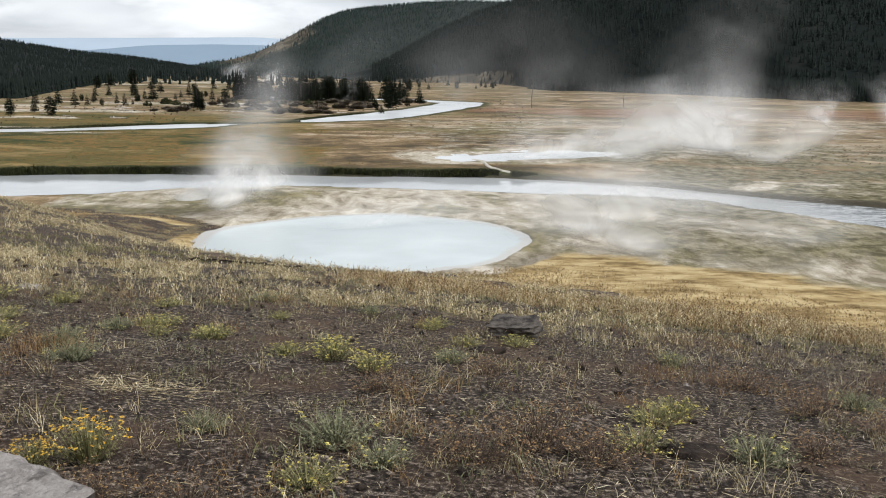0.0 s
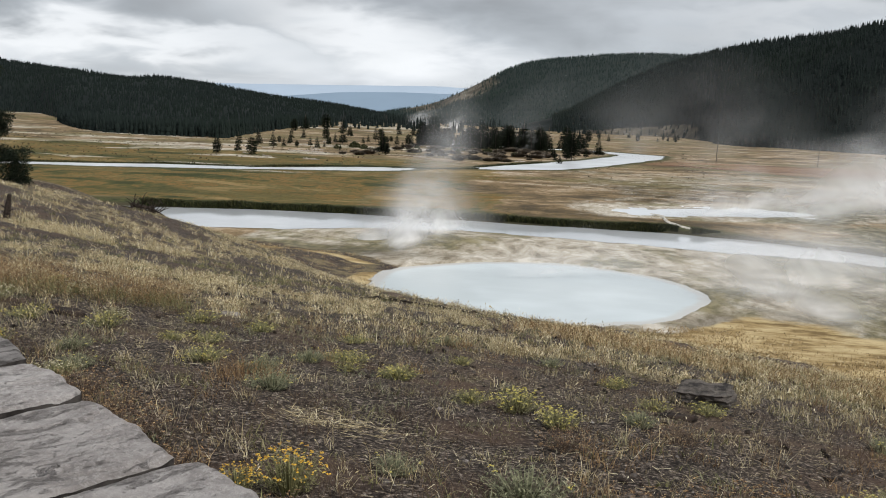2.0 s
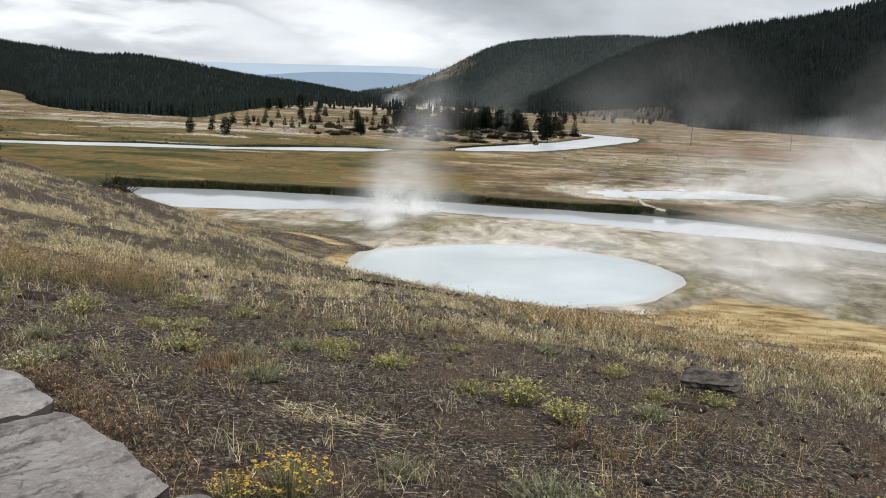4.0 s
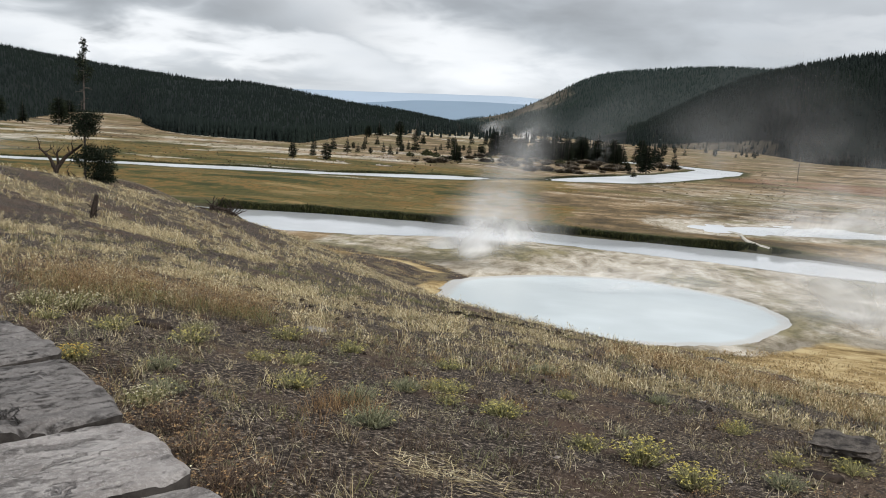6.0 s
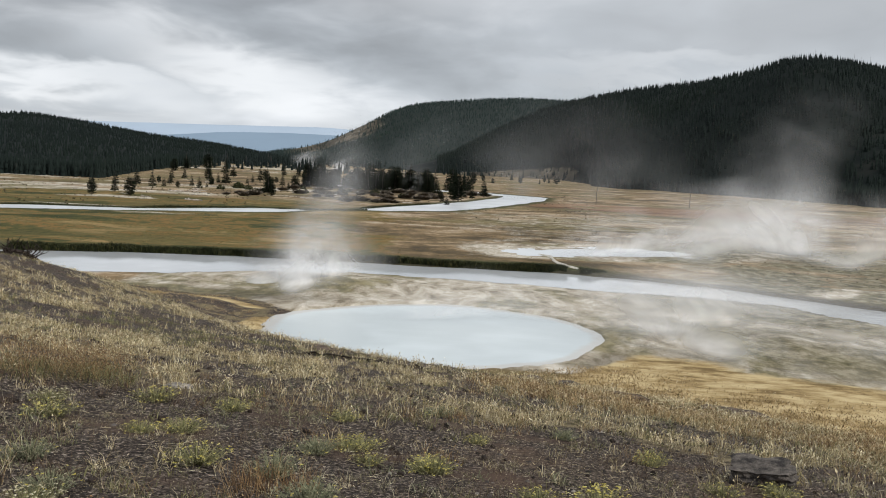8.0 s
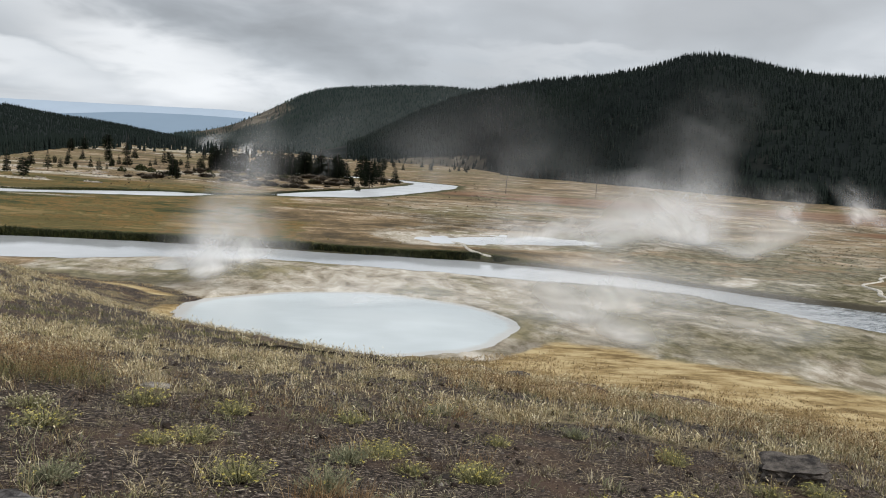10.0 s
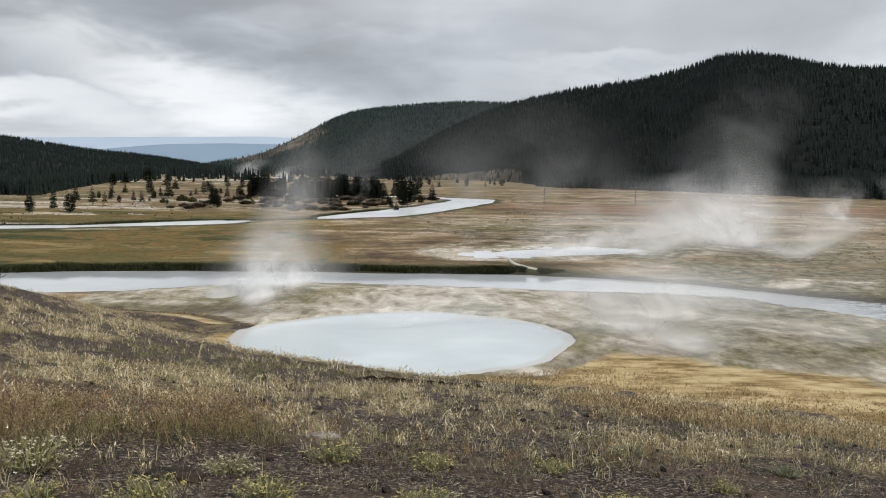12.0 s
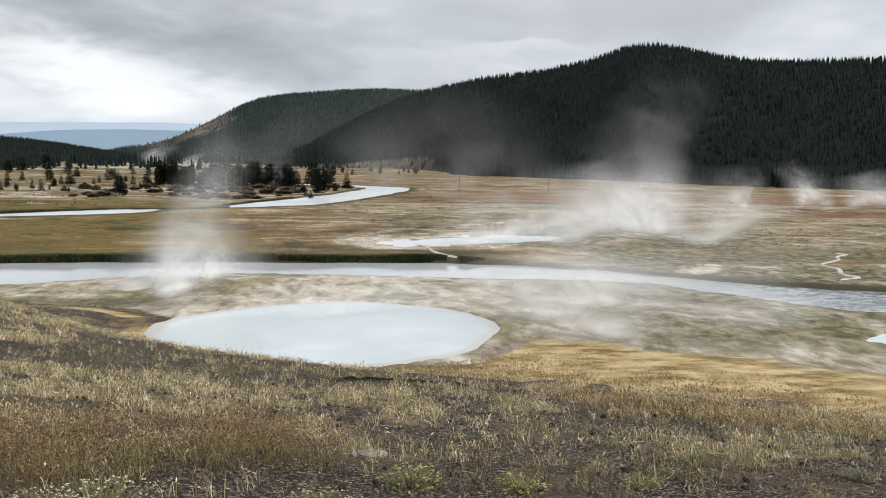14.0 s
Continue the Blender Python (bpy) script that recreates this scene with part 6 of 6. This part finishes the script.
for x, y, s in ((-1.42, 3.1, 0.85), (-1.58, 3.0, 0.5), (-4.17, 4.69, 0.5)):
    herb("gold_big", x, y, s)
for x, y, s in ((-0.87, 5.4, 0.95), (-0.58, 5.05, 0.75)):
    herb("gold_pale", x, y, s)
for x, y, s in ((0.39, 6.55, 1), (-0.59, 2.98, 1.0), (1.1, 4.55, 1.2), (0.76, 3.8, 1.0), (0.95, 4.35, 0.9), (-0.01, 6.42, 0.9), (-0.26, 7.57, 1), (-3.47, 7.2, 1.2), (-1.83, 6.03, 1.1), (-2.41, 6.36, 1), (-4.19, 4.72, 1), (-4.1, 7.2, 1.2), (-3.45, 6.16, 1), (-3.01, 5.32, 1.1),
                (-2.34, 6.48, 1), (-1.82, 5.94, 1), (-0.32, 7.3, 0.8), (-4.24, 5.99, 1.1), (-4.75, 5.75, 1.2), (0.5, 7.05, 1), (-2.67, 7.45, 1), (-6.4, 8.2, 1), (-1.2, 5.5, 0.9), (-2.2, 5.95, 0.8), (-3.6, 5.9, 0.8), (-5.2, 5.6, 0.9), (-1.6, 7.2, 0.8)):
    herb("gold_low", x, y, s)
for x, y, s in ((-0.57, 3.5, 1.2), (-1.14, 3.58, 0.8), (-2.59, 5.31, 1), (-0.11, 5.46, 0.9), (-2.29, 4.83, 1), (1.26, 3.72, 1.1), (-2.55, 6.09, 1), (-0.35, 3.25, 0.9), (1.5, 6.2, 0.9), (2.4, 5.2, 1), (-3.3, 4.4, 0.9), (-3.7, 4.9, 0.9), (-0.9, 8.0, 0.9), (-2.0, 8.3, 0.9)):
    herb("sage", x, y, s)
for x, y, s in ((-5.55, 6.24, 1.1), (-5.75, 6.05, 0.9), (-5.72, 7.62, 1.0), (-3.25, 4.15, 0.7), (-4.6, 6.6, 0.7)):
    herb("cream", x, y, s)
for x, y, s in ((0.28, 3.7, 1.3), (0.1, 5.17, 1), (1.84, 5.56, 1.2), (1.98, 4.84, 1.2), (-2.56, 3.61, 1.1), (-2.9, 3.9, 1), (-1.9, 2.95, 1), (-2.25, 3.3, 1.1), (-1.3, 2.7, 1), (0.0, 3.4, 1.1), (0.55, 3.55, 1), (-0.95, 2.75, 0.9), (2.2, 4.4, 1.1), (1.6, 3.9, 1), (-0.5, 4.6, 0.9), (-3.5, 4.0, 0.9)):
    herb("brown", x, y, s)


def tall_clump(x, y, size, seed):
    """A fuzzy clump: green foot, brown seed haze above."""
    rng = np.random.default_rng(seed)
    root = new("grass_clump")
    for name, mat, count, low, high, r in (("green_blade", OLIVE, 620, 0.04, 0.19, 0.36), ("seed_stalk", RUSSET, 150, 0.10, 0.29, 0.36)):
        a, d = rng.uniform(0, 6.283, count), np.sqrt(rng.random(count)) * r
        roots = np.stack([np.cos(a) * d, np.sin(a) * d, np.full(count, -0.02)], 1)
        ob = blades(name, roots, rng.uniform(low, high, count), np.full(count, 0.0026), rng.uniform(0.2, 1.4, count), mat, "", "", seed + len(name))
        ob.parent = root
    n = 2600
    a, d = rng.uniform(0, 6.283, n), np.sqrt(rng.random(n)) * 0.44
    p = np.stack([np.cos(a) * d, np.sin(a) * d, rng.triangular(0.05, 0.2, 0.32, n) * (1 - 0.8 * d * d)], 1)
    way = rng.normal(0, 1, (n, 3))
    way *= 0.0075 / np.linalg.norm(way, axis=1)[:, None]
    across = np.cross(way, rng.normal(0, 1, (n, 3)))
    across *= 0.0022 / np.linalg.norm(across, axis=1)[:, None]
    v = np.stack([p - way, p + across, p + way, p - across], 1).reshape(-1, 3)
    tagged(part("seed_haze", mesh_of("seed_haze", v, np.arange(4 * n).reshape(-1, 4), RUSSET), root), kind="stuff")
    root.matrix_basis = pose(x, y, level(x, y), 0, 0, 0) @ Matrix.Diagonal((size, size, size, 1))
    return tagged(root, "tall fuzzy grass clump, green below and brown above", "grass", "tall grass clumps")


for k, (x, y, s) in enumerate(((-5.5, 7.45, 1.1), (-5.95, 7.15, 1.1), (-5.2, 7.7, 1.0), (-6.3, 7.5, 1.0), (-4.85, 7.75, 0.9), (-6.1, 6.75, 0.9), (-6.7, 7.1, 1.1), (-5.15, 8.1, 0.9))):
    tall_clump(x, y, s, 300 + k)
for k, (x, y, s) in enumerate(((-2.59, 4.97, 0.8), (-2.4, 5.1, 0.6), (-1.5, 8.6, 0.7), (-4.4, 8.4, 0.7))):
    rng_ = np.random.default_rng(340 + k)
    root = new("grass_clump")
    a, d = rng_.uniform(0, 6.283, 240), np.sqrt(rng_.random(240)) * 0.17
    ob = blades("blade", np.stack([np.cos(a) * d, np.sin(a) * d, np.full(240, -0.02)], 1), rng_.uniform(0.08, 0.30, 240), np.full(240, 0.003), rng_.uniform(0.1, 1.0, 240), RUSSET if k < 2 else STRAW, "", "", 350 + k)
    ob.parent = root
    root.matrix_basis = pose(x, y, level(x, y)) @ Matrix.Diagonal((s, s, s, 1))
    tagged(root, "upright clump of dry brown and straw grass", "grass", "straw grass clumps")


def rough_rock(name, x, y, size, seed, mat, label, category, sink=0.3, turn=0, cuts_=3):
    bm = bmesh.new()
    bmesh.ops.create_icosphere(bm, subdivisions=cuts_, radius=1)
    for v in bm.verts:
        p = v.co.copy()
        p.z = max(-0.8, min(0.62, p.z))
        k = 1 + 0.26 * noise.noise(p * 1.3 + Vector((seed, 0, 0))) + 0.12 * noise.noise(p * 4 + Vector((seed, 3, 0)))
        v.co = Vector((p.x * size[0] * k, p.y * size[1] * k, p.z * size[2] * k))
    ob = new(name, bm_mesh(name, bm, mat))
    ob.matrix_basis = pose(x, y, level(x, y) + size[2] * (0.8 - sink) - size[2] * 0.3, 0, 0, turn)
    return tagged(ob, label, category)


def slab_rock(x, y, turn):
    """A flat-topped block, split along its bedding."""
    bm = bmesh.new()
    bmesh.ops.create_cube(bm, size=1)
    bmesh.ops.subdivide_edges(bm, edges=bm.edges[:], cuts=9, use_grid_fill=True)
    for v in bm.verts:
        p = v.co.copy()
        n1, n2 = noise.noise(p * 2.2 + Vector((4, 0, 0))), noise.noise(p * 7 + Vector((0, 5, 0)))
        layer = 0.02 * math.sin(p.z * 26 + 3 * n1)
        q = Vector((p.x * (0.42 + 0.18 * n1 + layer) * (1 - 0.25 * p.y * p.y), p.y * (0.30 + 0.14 * n1 + layer) * (1 - 0.3 * p.x * p.x), p.z * 0.21))
        q.x += 0.07 * p.z * p.x + 0.02 * n2
        q.y += 0.02 * n2
        q.z += 0.012 * n2 + 0.03 * n1 * (p.z > 0.3)
        v.co = q
    ob = new("rock", bm_mesh("rock", bm, ROCK))
    ob.matrix_basis = pose(x, y, level(x, y) + 0.05, 2, -3, turn) @ Matrix.Diagonal((0.92, 0.95, 0.85, 1))
    tagged(ob, "flat dark grey lichened rock in the gravel", "rock")


slab_rock(0.40, 7.0, -10)


PALE_STONE = plain_material("pale_flat_stone", (0.16, 0.145, 0.13), (0.38, 0.35, 0.32), 9, bump=0.7, depth=0.01)
rough_rock("rock", -4.36, 8.25, (0.12, 0.07, 0.035), 5, PALE_STONE, "small pale flat stone in the gravel", "rock")
rough_rock("rock", -0.3, 17.1, (0.28, 0.2, 0.18), 6, ROCK, "rounded grey stone at the slope's brow", "rock", sink=0.6)
rough_rock("wood_chunk", -4.8, 6.27, (0.17, 0.09, 0.07), 7, BARK, "dark rotten wood chunk lying on gravel", "wood", turn=8)
rough_rock("wood_chunk", 0.98, 3.75, (0.15, 0.08, 0.06), 8, BARK, "dark brown bark piece beside yellow flowers", "wood", turn=-10)
rough_rock("wood_chunk", 0.12, 6.1, (0.16, 0.05, 0.04), 9, BARK, "dark bark piece lying on gravel", "wood", turn=10)
SOIL = plain_material("dark_eroded_soil", (0.018, 0.014, 0.011), (0.085, 0.066, 0.052), 6, bump=0.9, depth=0.03)
MOUND = plain_material("brown_soil_mound", (0.045, 0.033, 0.025), (0.15, 0.112, 0.085), 6, bump=0.9, depth=0.03)
for x, y, a, b, c, t in ((-5.5, 18.0, 0.28, 0.2, 0.12, 5), (0.46, 15.2, 0.45, 0.2, 0.12, -10), (2.6, 16.4, 0.6, 0.25, 0.14, -15), (-1.05, 18.6, 0.3, 0.2, 0.12, 0)):
    rough_rock("soil_mound", x, y, (a * 1.2, b * 1.2, c), x, MOUND, "dark eroded soil mound at the slope's brow", "soil mound", sink=0.62, turn=t)


def soil_ledge():
    """A ragged lip of dark soil where the turf has slipped: a crumbling face, an overhanging lip and a back that runs into the slope."""
    bm = bmesh.new()
    a, b = Vector((-5.2, 14.25, 0)), Vector((-2.7, 15.85, 0))
    way = (b - a).normalized()
    out = Vector((way.y, -way.x, 0))
    last = None
    for k in range(71):
        t = k / 70
        rag = noise.noise(Vector((t * 22, 0, 5))) + 0.6 * noise.noise(Vector((t * 60, 2, 5)))
        p = a.lerp(b, t) + out * (0.10 * noise.noise(Vector((t * 7, 1, 0))) + 0.05 * rag)
        high = max(0.012, 0.075 * min(1.0, 8 * t, 8 * (1 - t)) * (0.75 + 0.9 * rag * 0.6))
        row = []
        for d, h in ((0.10, -0.03), (0.05, 0.25), (0.02, 0.7), (0.045, 0.95), (0.0, 1.12), (-0.14, 0.75), (-0.42, -0.2)):
            q = p + out * (d + 0.02 * noise.noise(Vector((t * 45, h * 4, 9))))
            row.append(bm.verts.new((q.x, q.y, level(q.x, q.y) + high * h)))
        if last:
            for i in range(6):
                bm.faces.new((last[i], row[i], row[i + 1], last[i + 1]))
        last = row
    bmesh.ops.recalc_face_normals(bm, faces=bm.faces[:])
    tagged(new("soil_ledge", bm_mesh("soil_ledge", bm, SOIL)), "dark crumbling soil ledge in the dry grass", "soil ledge")


soil_ledge()


def leaning_stump():
    bm = bmesh.new()
    rng_ = random.Random(8)
    tube(bm, [(0, 0, -0.3), (0.06, 0, 0.5), (0.16, 0.02, 1.15)], [0.14, 0.12, 0.07], 7)
    for _ in range(7):
        z = rng_.uniform(0.1, 1.0)
        d = Vector((rng_.uniform(-0.3, 0.3), rng_.uniform(-0.3, 0.3), rng_.uniform(-0.1, 0.3)))
        tube(bm, [(0.1 * z, 0, z), Vector((0.1 * z, 0, z)) + d], [0.04, 0.012], 5)
    x, y = -13.5, 15.7
    ob = new("tree_stump", bm_mesh("tree_stump", bm, BARK))
    ob.matrix_basis = pose(x, y, level(x, y), 0, 0, 30) @ Matrix.Diagonal((0.55, 0.55, 0.46, 1))
    tagged(ob, "dark weathered stump leaning in dry grass", "stump")


leaning_stump()

# dry grass over the low western toe
dx, dy = scatter(9000, 185, (-62, -24, 52, 95), lambda x, y: smooth(toe_inside(x, y), 0.5, 4) * (0.15 + 0.85 * clumpy(x, y, 0.16, 0.40, 0.56, 38)) * (slope_height(x, y) < -9))
tufts("grass_toe", dx, dy, 8, 0.4, (0.08, 0.28), 0.03, (0.3, 1.4), GOLD, "golden dry grass over the low bank", 186)

# golden grass where the slope runs out on the basin
dx, dy = scatter(16000, 181, (-2, 48, 40, 68), lambda x, y: smooth(slope_height(x, y), -25, -19) * (0.1 + 0.9 * clumpy(x, y, 0.16, 0.38, 0.56, 18)) * (pool_inside(x, y) < -2))
tufts("grass_golden_foot", dx, dy, 9, 0.6, (0.06, 0.2), 0.05, (0.3, 1.5), GOLD, "golden grass where the slope meets the basin", 182)


def pale_log(x, y, length, turn, thick):
    rng_ = random.Random(int(x * 31 + y))
    bm = bmesh.new()
    half, points = length / 2, []
    for k in range(5):
        u = -half + length * k / 4
        points.append((u, 0.15 * math.sin(k * 1.7 + x), 0.6 * thick + 0.05 * math.sin(k * 2 + y)))
    tube(bm, points, [thick, thick * 0.95, thick * 0.85, thick * 0.7, thick * 0.45], 7)
    for _ in range(3):
        u = rng_.uniform(-half, half)
        tube(bm, [(u, 0, thick), (u + rng_.uniform(-0.5, 0.5), rng_.uniform(-0.6, 0.6), thick + rng_.uniform(0.3, 0.9))], [thick * 0.35, thick * 0.12], 5)
    ob = new("fallen_log", bm_mesh("fallen_log", bm, PALE_LOG))
    ob.matrix_basis = pose(x, y, level(x, y), 0, 0, turn)
    tagged(ob, "bleached fallen log lying in the far meadow", "log", "bleached logs in the meadow")


PALE_LOG = plain_material("bleached_log_wood", (0.28, 0.24, 0.20), (0.55, 0.50, 0.44), 2)
pick = random.Random(63)
for k in range(34):
    x, y = (pick.uniform(-170, -60), pick.uniform(258, 420)) if k < 24 else (pick.uniform(-95, -30), pick.uniform(300, 400))
    if shore(np.array(x), np.array(y), FAR_RIVER) < -6:
        pale_log(x, y, pick.uniform(3.5, 8), pick.gauss(0, 24), pick.uniform(0.16, 0.3))

# ---------------------------------------------------------------- steam over the springs
def plume(x, y, z, wide, tall, drift, dense, seed, layers=2, grow=0.4, lean=1.3, foot=0.2, label="soft white steam rising from a hot spring"):
    """Rising vapour: soft bulging veils one behind another, thinning to nothing at their rims."""
    rng = random.Random(seed)
    root = new("steam_plume")
    high, blow = tall / wide, drift / wide
    for k in range(layers):
        nu, nv = 18, 24
        v, fade = [], []
        phase, behind = rng.uniform(0, 6), 0.25 * k
        for j in range(nv + 1):
            t = j / nv
            half = 0.5 * (0.62 + grow * t + 0.10 * math.sin(4.3 * t + phase))
            for i in range(nu + 1):
                u = 2 * i / nu - 1
                sway = 0.07 * math.sin(4.1 * t + phase) + 0.035 * math.sin(9 * t + 2 * phase)
                v.append((u * half + blow * t ** 1.5 + sway * min(1.0, 3 * t), behind + lean * t * high + 0.10 * math.sin(2.3 * u + phase) - 0.12 * (1 - u * u), t * high))
                top = 1 - 0.22 * (1 + math.sin(3.1 * u + phase)) * abs(u)
                side = 1.5 * math.exp(-1.2 * u * u) * (1 - u * u) ** 1.3
                rise = smooth(t, 0.0, foot * (1 + 0.6 * math.sin(5 * u + phase))) * max(0.0, 1 - t / top) ** 1.4
                fade.append(dense * side * rise)
        c = (np.arange(nv)[:, None] * (nu + 1) + np.arange(nu)[None, :]).ravel()
        me = mesh_of("steam_veil", v, np.stack([c, c + 1, c + nu + 2, c + nu + 1], 1), STEAM, True)
        attribute(me, "fade", fade)
        ob = part("steam_veil", me, root)
        ob.location = (rng.uniform(-0.12, 0.12), 0, 0)
    root.matrix_basis = pose(x, y, z) @ Matrix.Diagonal((wide, wide, wide, 1))
    return tagged(root, label, "steam", kind="stuff")


RUNOFF = "low soft steam drifting over the hot runoff"
MIST = "thin soft mist drifting off the hot pool"
# the vent on the near bank
plume(-28.0, 97, -14.3, 15, 22, 2.5, 0.32, 1, 2, 0.3)
plume(-27.5, 95, -14.3, 19, 8.5, 2.0, 0.85, 2, 2, 0.3, foot=0.25)
plume(-33, 101, -14.4, 22, 3.5, 1.0, 0.8, 23, 1, 0.2, foot=0.3)
# the runoff beyond the river
plume(40, 158, -14.6, 58, 17, 8, 0.8, 3, 2, 0.2, label=RUNOFF)
plume(24, 151, -14.6, 44, 11, 5, 1.0, 4, 1, 0.3, label=RUNOFF)
plume(66, 162, -14.6, 58, 15, 6, 0.5, 15, 1, 0.3, label=RUNOFF)
plume(52, 178, -14.6, 24, 20, 6, 0.6, 24, 1, 0.5, label=RUNOFF)
plume(56, 185, -14.6, 36, 42, 10, 0.3, 5, 1, 0.8)
# vents at the far side of the flats
plume(112, 272, -14.5, 28, 15, 6, 0.5, 6, 1, 0.4)
plume(88, 276, -14.5, 46, 10, 6, 0.85, 7, 1, 0.3)
plume(138, 274, -14.5, 24, 17, 5, 0.8, 8, 1, 0.5)
plume(166, 276, -14.5, 42, 14, 8, 1.0, 16, 1, 0.4)
plume(200, 282, -14.5, 46, 16, 8, 0.7, 20, 1, 0.4)
# mist off the pool
plume(13, 74, -13.9, 30, 7.5, 3, 0.65, 9, 2, 0.4, label=MIST)
plume(28, 84, -14.2, 48, 9, 5, 0.4, 10, 1, 0.4, label=MIST)
plume(-6, 84, -14.2, 36, 5, 3, 0.4, 18, 1, 0.3, label=MIST)
plume(16, 100, -14.5, 50, 6, 4, 0.45, 25, 1, 0.3, label=MIST)
# far up the valley, by the western meadow, and thin high veils before the hill
plume(-215, 790, -14, 40, 24, 8, 1.0, 11, 1, 0.7)
plume(-182, 800, -14, 30, 18, 6, 0.9, 12, 1, 0.7)
plume(-196, 200, -14.3, 66, 7, 5, 0.32, 26, 1, 0.4)
plume(-10, 380, -14.5, 90, 60, 14, 0.1, 19, 1, 0.7)
plume(-62, 420, -14.5, 60, 48, 12, 0.1, 27, 1, 0.7)
plume(34, 300, -14.5, 80, 46, 14, 0.15, 28, 1, 0.8)
